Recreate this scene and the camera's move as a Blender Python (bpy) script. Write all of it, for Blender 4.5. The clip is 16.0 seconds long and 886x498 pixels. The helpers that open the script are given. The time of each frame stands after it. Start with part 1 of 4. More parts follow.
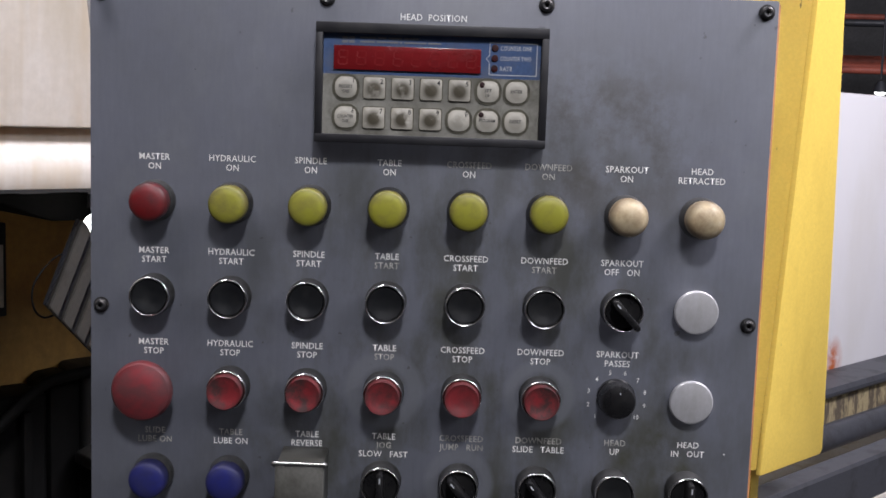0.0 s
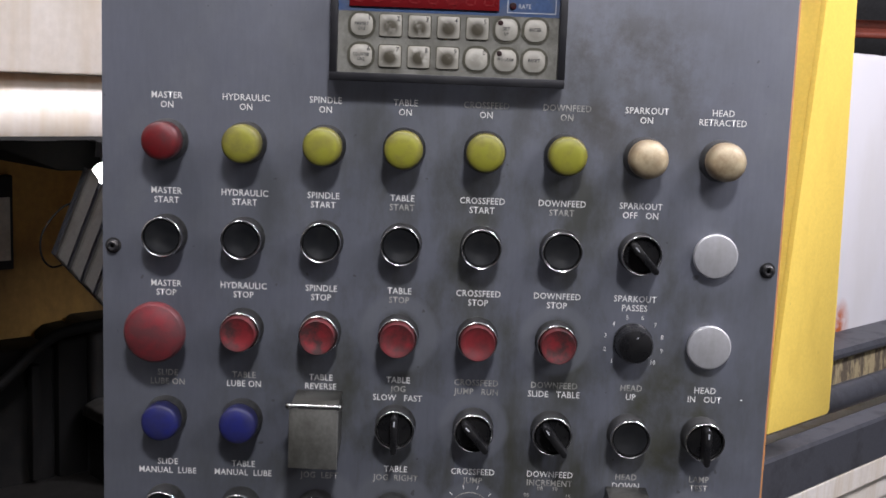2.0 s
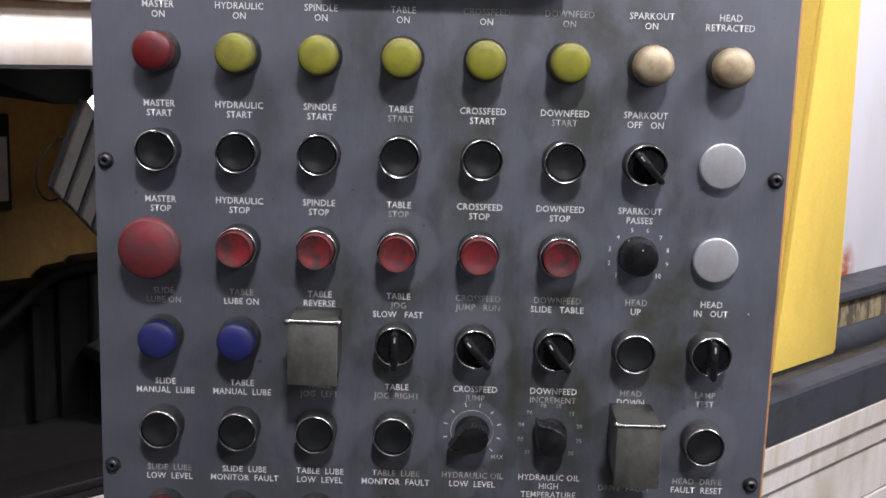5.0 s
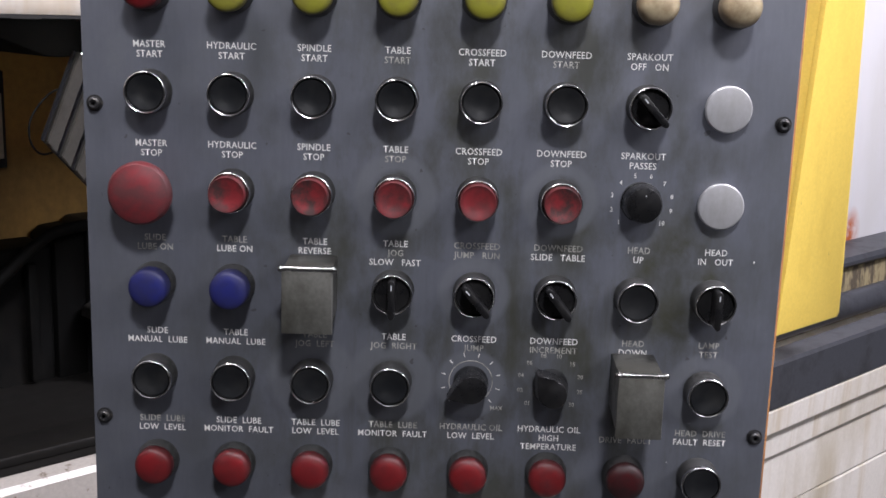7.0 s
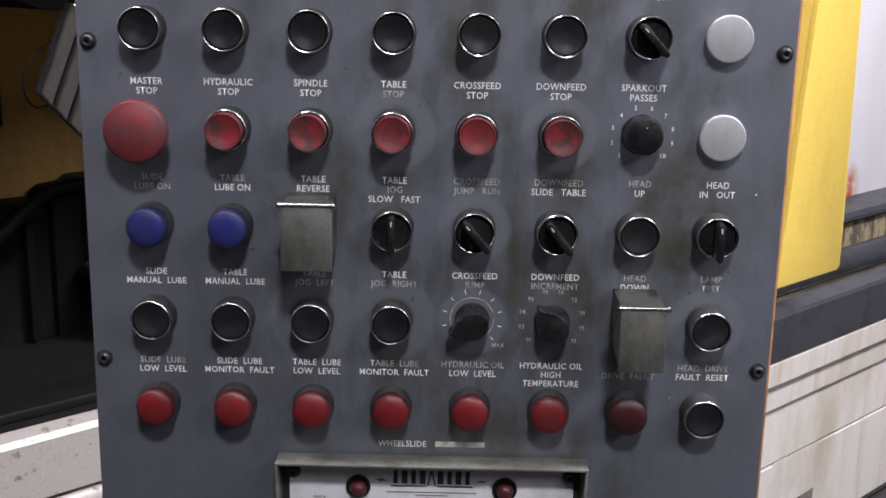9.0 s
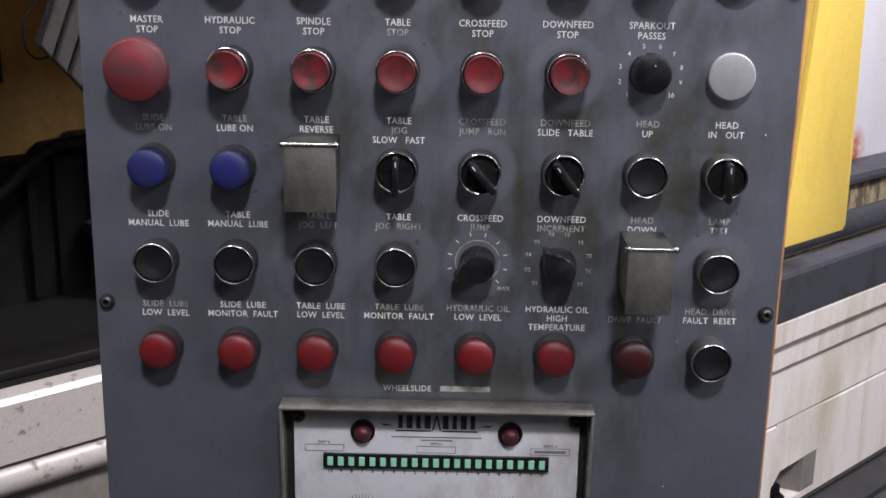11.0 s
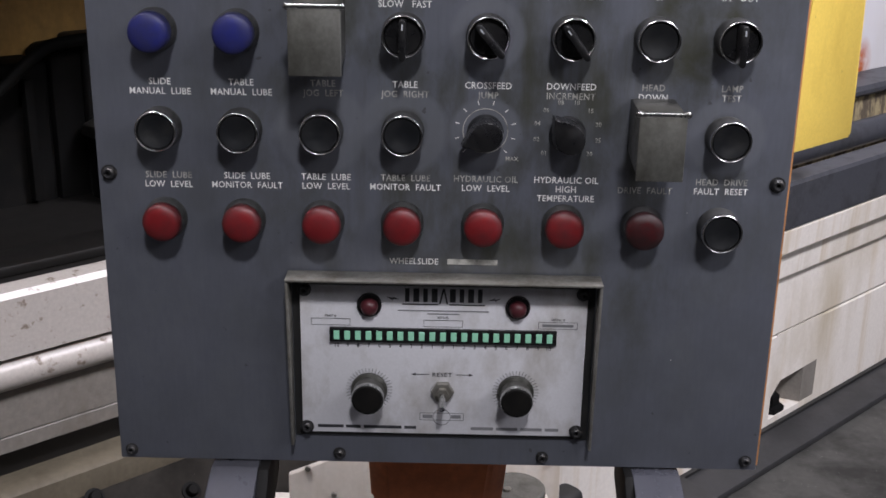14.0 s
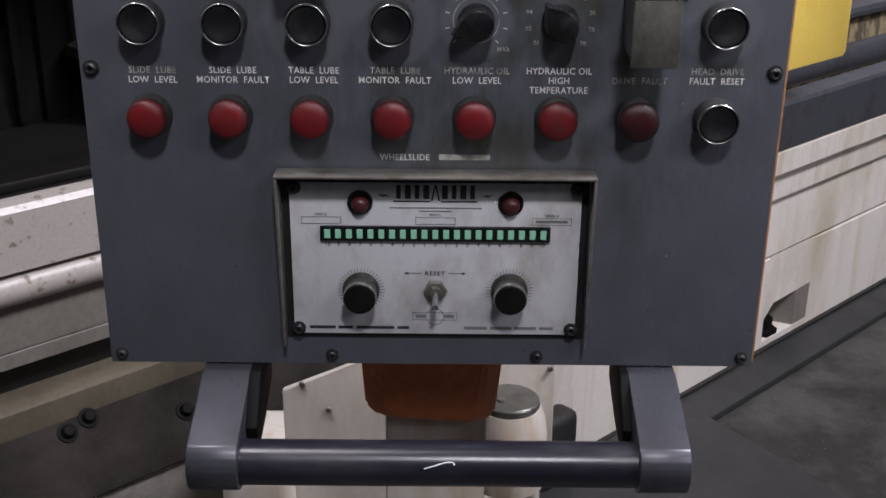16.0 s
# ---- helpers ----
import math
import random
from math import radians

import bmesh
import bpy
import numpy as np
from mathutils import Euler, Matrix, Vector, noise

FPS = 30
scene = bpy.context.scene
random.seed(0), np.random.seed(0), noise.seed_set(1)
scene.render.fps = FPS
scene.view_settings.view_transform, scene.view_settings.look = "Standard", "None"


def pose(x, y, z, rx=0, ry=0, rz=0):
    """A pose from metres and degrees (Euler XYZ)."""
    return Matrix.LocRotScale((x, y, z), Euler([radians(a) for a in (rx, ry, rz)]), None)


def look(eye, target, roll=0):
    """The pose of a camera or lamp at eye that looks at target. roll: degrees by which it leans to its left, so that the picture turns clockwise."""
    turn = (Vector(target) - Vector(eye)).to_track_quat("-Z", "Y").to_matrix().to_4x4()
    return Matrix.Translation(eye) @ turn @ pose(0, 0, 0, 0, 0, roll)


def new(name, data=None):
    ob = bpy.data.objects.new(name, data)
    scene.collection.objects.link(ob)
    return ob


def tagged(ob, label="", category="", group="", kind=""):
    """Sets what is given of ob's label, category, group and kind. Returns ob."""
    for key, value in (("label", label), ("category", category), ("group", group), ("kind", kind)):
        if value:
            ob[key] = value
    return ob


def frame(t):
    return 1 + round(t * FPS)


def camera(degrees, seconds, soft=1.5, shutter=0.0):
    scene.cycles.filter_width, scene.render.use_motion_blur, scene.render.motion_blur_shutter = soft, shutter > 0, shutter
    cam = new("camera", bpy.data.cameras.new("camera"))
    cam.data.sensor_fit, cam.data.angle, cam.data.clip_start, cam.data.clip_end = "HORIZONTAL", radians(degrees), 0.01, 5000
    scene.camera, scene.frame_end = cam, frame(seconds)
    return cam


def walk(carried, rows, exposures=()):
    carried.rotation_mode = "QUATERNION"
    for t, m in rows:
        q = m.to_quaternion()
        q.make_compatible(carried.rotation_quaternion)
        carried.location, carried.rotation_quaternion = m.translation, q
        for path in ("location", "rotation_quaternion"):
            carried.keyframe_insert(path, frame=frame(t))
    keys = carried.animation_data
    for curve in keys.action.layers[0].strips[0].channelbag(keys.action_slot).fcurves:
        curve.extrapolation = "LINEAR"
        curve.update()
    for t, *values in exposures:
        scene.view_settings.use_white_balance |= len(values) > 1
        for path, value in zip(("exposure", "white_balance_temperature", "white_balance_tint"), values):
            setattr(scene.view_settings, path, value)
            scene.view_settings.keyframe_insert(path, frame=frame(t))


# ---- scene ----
cam = camera(43.1, 16.0, soft=1.6)
PATH = [
    (0, (0.019, -1.096, 1.727), (0.014, 0.891, 1.501), 1.9),
    (0.5, (0.016, -1.092, 1.722), (0.008, 0.894, 1.48), 2.2),
    (1, (0.012, -1.09, 1.719), (0.002, 0.894, 1.469), 2.0),
    (1.5, (0.009, -1.089, 1.71), (-0.001, 0.893, 1.441), 2.1),
    (2, (0.007, -1.085, 1.701), (-0.001, 0.894, 1.416), 2.2),
    (2.5, (0.008, -1.083, 1.692), (0.003, 0.895, 1.392), 2.2),
    (3, (0.01, -1.083, 1.687), (0.001, 0.893, 1.373), 2.0),
    (3.5, (0.011, -1.086, 1.68), (0.003, 0.888, 1.359), 2.0),
    (4, (0.009, -1.082, 1.67), (0.001, 0.89, 1.336), 1.9),
    (6.5, (0.018, -1.049, 1.635), (0.001, 0.912, 1.239), 1.6),
    (7, (0.017, -1.046, 1.627), (0.001, 0.911, 1.217), 1.8),
    (7.5, (0.018, -1.043, 1.62), (0.006, 0.913, 1.2), 1.5),
    (8, (0.016, -1.038, 1.611), (0.003, 0.913, 1.17), 1.4),
    (8.5, (0.016, -1.04, 1.603), (0.005, 0.909, 1.152), 1.3),
    (9, (0.017, -1.045, 1.594), (0.004, 0.9, 1.132), 1.1),
    (11.5, (0.014, -1.035, 1.554), (-0.003, 0.892, 1.019), 1.0),
    (12, (0.013, -1.026, 1.542), (-0.002, 0.893, 0.979), 0.9),
    (12.5, (0.013, -1.024, 1.532), (-0.001, 0.889, 0.948), 0.8),
    (13, (0.014, -1.026, 1.523), (-0.003, 0.882, 0.925), 0.8),
    (13.5, (0.011, -1.032, 1.514), (-0.004, 0.873, 0.904), 1.0),
    (14, (0.008, -1.041, 1.504), (-0.004, 0.857, 0.874), 1.0),
    (14.5, (0.01, -1.047, 1.491), (0.005, 0.843, 0.837), 0.8),
    (15, (0.009, -1.047, 1.479), (0.005, 0.835, 0.801), 0.6),
    (15.5, (0.008, -1.044, 1.466), (0.008, 0.827, 0.757), 0.4),
    (16, (0.009, -1.039, 1.456), (0.012, 0.824, 0.729), 0.5),
]
STOPS = [(0, 0.08), (1, 0.15), (2.5, 0.28), (4, 0.33), (8, 0.38), (12.5, 0.30), (14.5, 0.18), (15.5, 0.02), (16, -0.08)]
walk(cam, [(t, look(eye, target, roll)) for t, eye, target, roll in PATH], STOPS)

# ---- light: unseen ceiling lamps of the hall, and an added fill lamp ----
world = bpy.data.worlds.new("hall_air")
scene.world = world
world.use_nodes = True
world.node_tree.nodes["Background"].inputs[0].default_value = (0.8, 0.85, 1.0, 1)
world.node_tree.nodes["Background"].inputs[1].default_value = 0.07


def ceiling_lamp(name, eye, target, sx, sy, watts, colour):
    data = bpy.data.lights.new(name, "AREA")
    data.shape, data.size, data.size_y = "RECTANGLE", sx, sy
    data.energy, data.color = watts, colour
    ob = new(name, data)
    ob.matrix_world = look(eye, target)
    return ob


ceiling_lamp("lamp_over_aisle", (0.32, -2.40, 4.00), (0.0, 0.0, 1.4), 0.36, 0.32, 71, (0.955, 0.94, 1.0))
# large fill lamp added at the right to soften shadows on the panel
ceiling_lamp("fill_lamp_right", (4.4, -3.4, 4.7), (0.3, 0.0, 1.3), 3.6, 1.2, 98, (0.945, 0.93, 1.0))
ceiling_lamp("lamp_over_tank", (2.8, -0.12, 4.6), (1.8, 2.4, 0.9), 1.6, 0.5, 270, (0.93, 0.90, 1.0))
ceiling_lamp("lamp_over_head", (-1.0, -0.3, 4.5), (-1.2, 1.0, 1.5), 1.2, 0.5, 80, (0.98, 0.93, 0.98))


# ---- materials ----
def nodes_of(name):
    m = bpy.data.materials.new(name)
    m.use_nodes = True
    nt = m.node_tree
    return m, nt, nt.nodes["Principled BSDF"]


def noise_node(nt, scale, detail=5.0, rough=0.6, stretch=(1, 1, 1), seed=0.0):
    co = nt.nodes.new("ShaderNodeTexCoord")
    mp = nt.nodes.new("ShaderNodeMapping")
    mp.inputs["Scale"].default_value = stretch
    mp.inputs["Location"].default_value = (seed, seed * 0.7, seed * 1.3)
    no = nt.nodes.new("ShaderNodeTexNoise")
    no.inputs["Scale"].default_value = scale
    no.inputs["Detail"].default_value = detail
    no.inputs["Roughness"].default_value = rough
    nt.links.new(co.outputs["Object"], mp.inputs[0])
    nt.links.new(mp.outputs[0], no.inputs["Vector"])
    return no.outputs["Fac"]


def ramp(nt, fac, lo, hi, a=0.0, b=1.0):
    r = nt.nodes.new("ShaderNodeMapRange")
    r.inputs["From Min"].default_value, r.inputs["From Max"].default_value = lo, hi
    r.inputs["To Min"].default_value, r.inputs["To Max"].default_value = a, b
    nt.links.new(fac, r.inputs["Value"])
    return r.outputs[0]


def mix(nt, fac, a, b):
    n = nt.nodes.new("ShaderNodeMix")
    n.data_type = "RGBA"
    if isinstance(fac, float):
        n.inputs["Factor"].default_value = fac
    else:
        nt.links.new(fac, n.inputs["Factor"])
    for key, v in (("A", a), ("B", b)):
        sock = [i for i in n.inputs if i.name == key and i.type == "RGBA"][0]
        if isinstance(v, tuple):
            sock.default_value = (*v, 1)
        else:
            nt.links.new(v, sock)
    return [o for o in n.outputs if o.type == "RGBA"][0]


def mul(nt, a, b):
    n = nt.nodes.new("ShaderNodeMath")
    n.operation = "MULTIPLY"
    for i, v in enumerate((a, b)):
        if isinstance(v, float):
            n.inputs[i].default_value = v
        else:
            nt.links.new(v, n.inputs[i])
    return n.outputs[0]


def blob(nt, centre, radius, squash=(1, 1, 1)):
    """1 at a place on the thing, falling to 0 at the radius."""
    co = nt.nodes.new("ShaderNodeTexCoord")
    su = nt.nodes.new("ShaderNodeVectorMath")
    su.operation = "SUBTRACT"
    su.inputs[1].default_value = centre
    mu = nt.nodes.new("ShaderNodeVectorMath")
    mu.operation = "MULTIPLY"
    mu.inputs[1].default_value = squash
    le = nt.nodes.new("ShaderNodeVectorMath")
    le.operation = "LENGTH"
    nt.links.new(co.outputs["Object"], su.inputs[0])
    nt.links.new(su.outputs[0], mu.inputs[0])
    nt.links.new(mu.outputs[0], le.inputs[0])
    return ramp(nt, le.outputs["Value"], 0.0, radius, 1.0, 0.0)


def bump(nt, bsdf, fac, strength, distance=0.001):
    b = nt.nodes.new("ShaderNodeBump")
    b.inputs["Strength"].default_value, b.inputs["Distance"].default_value = strength, distance
    nt.links.new(fac, b.inputs["Height"])
    nt.links.new(b.outputs[0], bsdf.inputs["Normal"])


def paint(name, base, dirt, scale=8.0, grain=120.0, rough=0.45, metal=0.0, amount=(0.5, 0.72), stretch=(1, 1, 1),
          bumpy=0.15, spread=0.12, coat=0.0, streak=None):
    """Painted or cast surface: base colour with large dirt and fine grain."""
    m, nt, p = nodes_of(name)
    big = ramp(nt, noise_node(nt, scale, 6, 0.65, stretch), *amount)
    fine = noise_node(nt, grain, 3, 0.6)
    shade = mix(nt, ramp(nt, fine, 0.3, 0.7), tuple(c * (1 - spread) for c in base), tuple(min(1, c * (1 + spread)) for c in base))
    col = mix(nt, big, shade, dirt)
    if streak:
        st = ramp(nt, noise_node(nt, streak[0], 4, 0.6, streak[1], 3.1), *streak[2])
        col = mix(nt, st, col, streak[3])
    nt.links.new(col, p.inputs["Base Color"])
    nt.links.new(ramp(nt, big, 0.0, 1.0, max(0.05, rough - 0.05), min(1, rough + 0.13)), p.inputs["Roughness"])
    p.inputs["Metallic"].default_value = metal
    p.inputs["Coat Weight"].default_value = coat
    if bumpy:
        bump(nt, p, fine, bumpy, 0.05 / grain)
    return m


def wiped_ring(nt, centre, radius, inner):
    """1 on a ring that a cloth or a turning fist has rubbed clean, 0 elsewhere."""
    b = blob(nt, centre, radius, (1, 0, 1))
    edge = 1.0 - inner / radius
    return mul(nt, ramp(nt, b, 0.0, 0.14), ramp(nt, b, edge, edge + 0.12, 1.0, 0.0))


def panel_paint():
    m, nt, p = nodes_of("slate_grey_panel_paint")
    fine = noise_node(nt, 260, 3, 0.6, (1, 1, 0.12))
    base = mix(nt, ramp(nt, fine, 0.3, 0.7), (0.110, 0.117, 0.144), (0.124, 0.131, 0.160))
    mott = ramp(nt, noise_node(nt, 11, 8, 0.74), 0.36, 0.70)
    base = mix(nt, mul(nt, mott, 0.6), base, (0.088, 0.094, 0.102))
    pale = ramp(nt, noise_node(nt, 7, 8, 0.72, (1, 1, 0.7), 6.0), 0.50, 0.78)
    base = mix(nt, mul(nt, pale, 0.5), base, (0.165, 0.173, 0.186))
    # oily smears round the middle columns, broken by places rubbed clean
    area = blob(nt, (0.05, 0, 1.36), 0.42, (1.25, 1, 0.85))
    low = blob(nt, (0.09, 0, 1.27), 0.24, (0.8, 1, 1.5))
    by_lever = blob(nt, (0.232, 0, 1.375), 0.075, (1.2, 1, 0.8))
    top = blob(nt, (0.16, 0, 1.71), 0.11, (0.8, 1, 1.0))
    spots = ramp(nt, noise_node(nt, 15, 8, 0.66, (1.3, 1, 0.65), 4.0), 0.44, 0.64)
    spots2 = ramp(nt, noise_node(nt, 24, 6, 0.7, (1, 1, 1), 9.0), 0.44, 0.64)
    drips = ramp(nt, noise_node(nt, 30, 5, 0.6, (1.6, 1, 0.18), 12.0), 0.50, 0.70)
    clean = None
    for x, z, r, inner in ((-0.0382, 1.2748, 0.045, 0.025), (-0.1150, 1.2748, 0.046, 0.025), (0.0395, 1.2748, 0.036, 0.020), (0.2668, 1.2748, 0.040, 0.024),
                           (-0.0382, 1.4585, 0.042, 0.026), (0.0395, 1.3663, 0.037, 0.025), (0.1170, 1.4585, 0.038, 0.026)):
        w = wiped_ring(nt, (x, 0, z), r, inner)
        if clean is None:
            clean = w
        else:
            n = nt.nodes.new("ShaderNodeMath")
            n.operation = "MAXIMUM"
            nt.links.new(clean, n.inputs[0])
            nt.links.new(w, n.inputs[1])
            clean = n.outputs[0]
    soiled = ramp(nt, clean, 0.0, 1.0, 1.0, 0.25)
    base = mix(nt, mul(nt, soiled, mul(nt, spots, mul(nt, ramp(nt, area, 0.0, 0.45), 0.80))), base, (0.052, 0.053, 0.040))
    base = mix(nt, mul(nt, soiled, mul(nt, drips, mul(nt, ramp(nt, low, 0.0, 0.5), 0.75))), base, (0.050, 0.050, 0.034))
    base = mix(nt, mul(nt, spots2, mul(nt, ramp(nt, by_lever, 0.0, 0.5), 0.8)), base, (0.048, 0.048, 0.030))
    base = mix(nt, mul(nt, spots2, mul(nt, ramp(nt, top, 0.0, 0.6), 0.75)), base, (0.055, 0.052, 0.047))
    base = mix(nt, mul(nt, clean, 0.22), base, (0.190, 0.198, 0.210))
    base = mix(nt, mul(nt, ramp(nt, noise_node(nt, 90, 2, 0.5, (1, 1, 1), 2.0), 0.71, 0.74), 0.6), base, (0.04, 0.04, 0.04))
    nt.links.new(base, p.inputs["Base Color"])
    nt.links.new(ramp(nt, spots, 0, 1, 0.46, 0.36), p.inputs["Roughness"])
    bump(nt, p, fine, 0.05, 0.0002)
    return m


def lettering_paint(name, lo, hi, white=(0.72, 0.72, 0.70)):
    m, nt, p = nodes_of(name)
    w = ramp(nt, noise_node(nt, 75, 5, 0.7), lo, hi)
    nt.links.new(mix(nt, w, white, (0.13, 0.13, 0.12)), p.inputs["Base Color"])
    p.inputs["Roughness"].default_value = 0.6
    return m


def plastic(name, base, dirt, rough=0.35, sub=0.0, scale=45, amount=(0.45, 0.8), strength=0.7, coat=0.0, rim=0.0, radius=0.0186):
    """Moulded plastic; each piece wears differently, and dirt gathers at the rim of round pieces."""
    m, nt, p = nodes_of(name)
    info = nt.nodes.new("ShaderNodeObjectInfo")
    co = nt.nodes.new("ShaderNodeTexCoord")
    add = nt.nodes.new("ShaderNodeVectorMath")
    add.operation = "ADD"
    nt.links.new(co.outputs["Object"], add.inputs[0])
    nt.links.new(info.outputs["Random"], add.inputs[1])
    no = nt.nodes.new("ShaderNodeTexNoise")
    no.inputs["Scale"].default_value, no.inputs["Detail"].default_value, no.inputs["Roughness"].default_value = scale, 5, 0.65
    nt.links.new(add.outputs[0], no.inputs["Vector"])
    n1 = ramp(nt, no.outputs["Fac"], *amount)
    vary = ramp(nt, info.outputs["Random"], 0, 1, 0.45, 1.0)
    col = mix(nt, mul(nt, mul(nt, n1, vary), strength), base, dirt)
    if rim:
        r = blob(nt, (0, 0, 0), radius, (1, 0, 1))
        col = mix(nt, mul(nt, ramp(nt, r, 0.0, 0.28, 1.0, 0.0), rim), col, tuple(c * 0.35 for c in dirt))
    nt.links.new(col, p.inputs["Base Color"])
    nt.links.new(ramp(nt, n1, 0.0, 1.0, max(0.05, rough - 0.05), rough + 0.15), p.inputs["Roughness"])
    p.inputs["Subsurface Weight"].default_value = sub
    p.inputs["Subsurface Radius"].default_value = (0.004, 0.003, 0.002)
    p.inputs["Coat Weight"].default_value = coat
    return m


M_PANEL = panel_paint()
M_ORANGE = paint("orange_enclosure_paint", (0.70, 0.215, 0.070), (0.34, 0.105, 0.045), 7, rough=0.5, amount=(0.42, 0.75))
M_EDGE = paint("orange_edge_paint", (0.55, 0.25, 0.09), (0.20, 0.10, 0.06), 20, rough=0.6)
M_WHITE_TXT = lettering_paint("white_lettering", 0.62, 0.80, (0.82, 0.82, 0.80))
M_WORN_TXT = lettering_paint("worn_white_lettering", 0.42, 0.68, (0.52, 0.51, 0.47))
M_DARK_TXT = plastic("black_print", (0.03, 0.03, 0.035), (0.10, 0.10, 0.10), 0.6)
M_GREY_TXT = plastic("faded_print", (0.20, 0.20, 0.21), (0.33, 0.33, 0.33), 0.6)
M_CHROME = paint("worn_chrome", (0.56, 0.555, 0.56), (0.22, 0.205, 0.19), 30, 300, 0.28, 1.0, (0.6, 0.9), bumpy=0.0, spread=0.03)
M_SLEEVE = paint("dirty_sleeve_metal", (0.050, 0.050, 0.050), (0.020, 0.019, 0.016), 60, 300, 0.5, 0.3, bumpy=0.1)
M_BLACK = plastic("black_plastic", (0.009, 0.009, 0.010), (0.03, 0.029, 0.027), 0.32)
M_FRAME = plastic("black_frame_plastic", (0.013, 0.013, 0.016), (0.03, 0.029, 0.028), 0.5)
M_BLACK_MATT = plastic("dull_black_plastic", (0.010, 0.011, 0.013), (0.034, 0.033, 0.031), 0.42)
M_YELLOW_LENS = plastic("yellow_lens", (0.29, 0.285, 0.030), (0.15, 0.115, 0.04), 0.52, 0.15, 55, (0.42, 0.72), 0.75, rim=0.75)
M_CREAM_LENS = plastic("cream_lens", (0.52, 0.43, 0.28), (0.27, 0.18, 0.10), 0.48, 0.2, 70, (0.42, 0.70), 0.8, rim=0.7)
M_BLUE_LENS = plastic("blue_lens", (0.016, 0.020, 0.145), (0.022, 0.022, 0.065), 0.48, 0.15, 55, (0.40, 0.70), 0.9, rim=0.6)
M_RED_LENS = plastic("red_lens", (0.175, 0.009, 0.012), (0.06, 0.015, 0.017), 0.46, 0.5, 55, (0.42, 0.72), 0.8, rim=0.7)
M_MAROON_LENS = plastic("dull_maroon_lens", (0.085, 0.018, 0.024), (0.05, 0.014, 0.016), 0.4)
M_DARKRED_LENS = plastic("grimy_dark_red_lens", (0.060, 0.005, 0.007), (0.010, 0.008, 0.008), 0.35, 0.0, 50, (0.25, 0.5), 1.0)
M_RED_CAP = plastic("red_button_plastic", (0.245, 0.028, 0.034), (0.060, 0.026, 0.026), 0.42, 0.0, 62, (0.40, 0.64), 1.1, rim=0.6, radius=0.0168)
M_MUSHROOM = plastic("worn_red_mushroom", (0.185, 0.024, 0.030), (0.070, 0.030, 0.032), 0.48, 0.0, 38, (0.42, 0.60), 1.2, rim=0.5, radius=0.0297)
M_ALU = paint("dull_aluminium", (0.54, 0.54, 0.565), (0.38, 0.375, 0.37), 34, 200, 0.45, 0.35, (0.42, 0.75), (1, 1, 0.5), 0.03, 0.04)
M_COVER = paint("grimy_cover_plate", (0.15, 0.149, 0.135), (0.055, 0.052, 0.040), 26, 250, 0.42, 0.35, (0.42, 0.75), (1, 1, 0.6))
M_PIN = paint("hinge_pin_steel", (0.40, 0.40, 0.39), (0.14, 0.13, 0.12), 120, 300, 0.28, 1.0, bumpy=0.0)
M_SCREW = paint("black_oxide_steel", (0.05, 0.05, 0.053), (0.10, 0.09, 0.08), 200, 500, 0.42, 0.6)
M_FACE = paint("silver_face_plate", (0.76, 0.755, 0.79), (0.40, 0.37, 0.33), 16, 350, 0.42, 0.12, (0.48, 0.78), (1, 1, 0.6), 0.03, 0.03)
M_FLANGE = paint("bare_steel_flange", (0.34, 0.33, 0.30), (0.15, 0.135, 0.11), 40, 300, 0.42, 0.7, (0.4, 0.75))
M_HANDLE = paint("black_enamel_handle", (0.012, 0.012, 0.019), (0.034, 0.033, 0.038), 18, 300, 0.33, 0.0, (0.5, 0.8), (0.4, 1, 1), 0.0, 0.03)
M_ARM = paint("dark_grey_handle_arm", (0.075, 0.077, 0.093), (0.04, 0.04, 0.046), 16, 300, 0.32, 0.45, (0.42, 0.75), (1, 1, 0.3), 0.0, 0.05)
M_WHITE = paint("oil_stained_white_paint", (0.66, 0.62, 0.57), (0.40, 0.34, 0.24), 3.0, 90, 0.42, 0.0, (0.50, 0.78), (1, 1, 0.3), 0.1, 0.05,
                streak=(11, (1, 1, 0.05), (0.52, 0.72), (0.47, 0.37, 0.24)))
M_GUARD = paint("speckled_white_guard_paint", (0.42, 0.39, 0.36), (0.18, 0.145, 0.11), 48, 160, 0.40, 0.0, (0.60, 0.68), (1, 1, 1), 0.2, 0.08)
M_CREAM = paint("dark_cream_with_dirt", (0.185, 0.170, 0.150), (0.11, 0.092, 0.07), 9, 120, 0.45, 0.0, (0.48, 0.75), (1, 1, 0.4), 0.15,
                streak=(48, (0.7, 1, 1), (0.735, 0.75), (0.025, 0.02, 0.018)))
M_BAR = paint("dark_grey_iron", (0.055, 0.057, 0.067), (0.033, 0.033, 0.034), 9, 140, 0.5, 0.2, (0.5, 0.75))
M_YELLOW = paint("yellow_guard_paint", (0.76, 0.55, 0.115), (0.60, 0.41, 0.08), 5, 130, 0.36, 0.0, (0.52, 0.8), (1, 1, 0.4), 0.06, 0.05,
                 streak=(30, (1, 1, 0.35), (0.70, 0.74), (0.22, 0.16, 0.05)))
M_AMBER = paint("grimy_amber_paint", (0.52, 0.31, 0.09), (0.14, 0.085, 0.035), 4, 60, 0.5, 0.0, (0.42, 0.7), (1, 1, 0.4), 0.2)
# oily table steel, darkened further to hold the shadow of the head
M_TABLE = paint("oily_shade_dark_steel", (0.011, 0.010, 0.009), (0.006, 0.0055, 0.005), 6, 120, 0.5, 0.2, (0.42, 0.7))
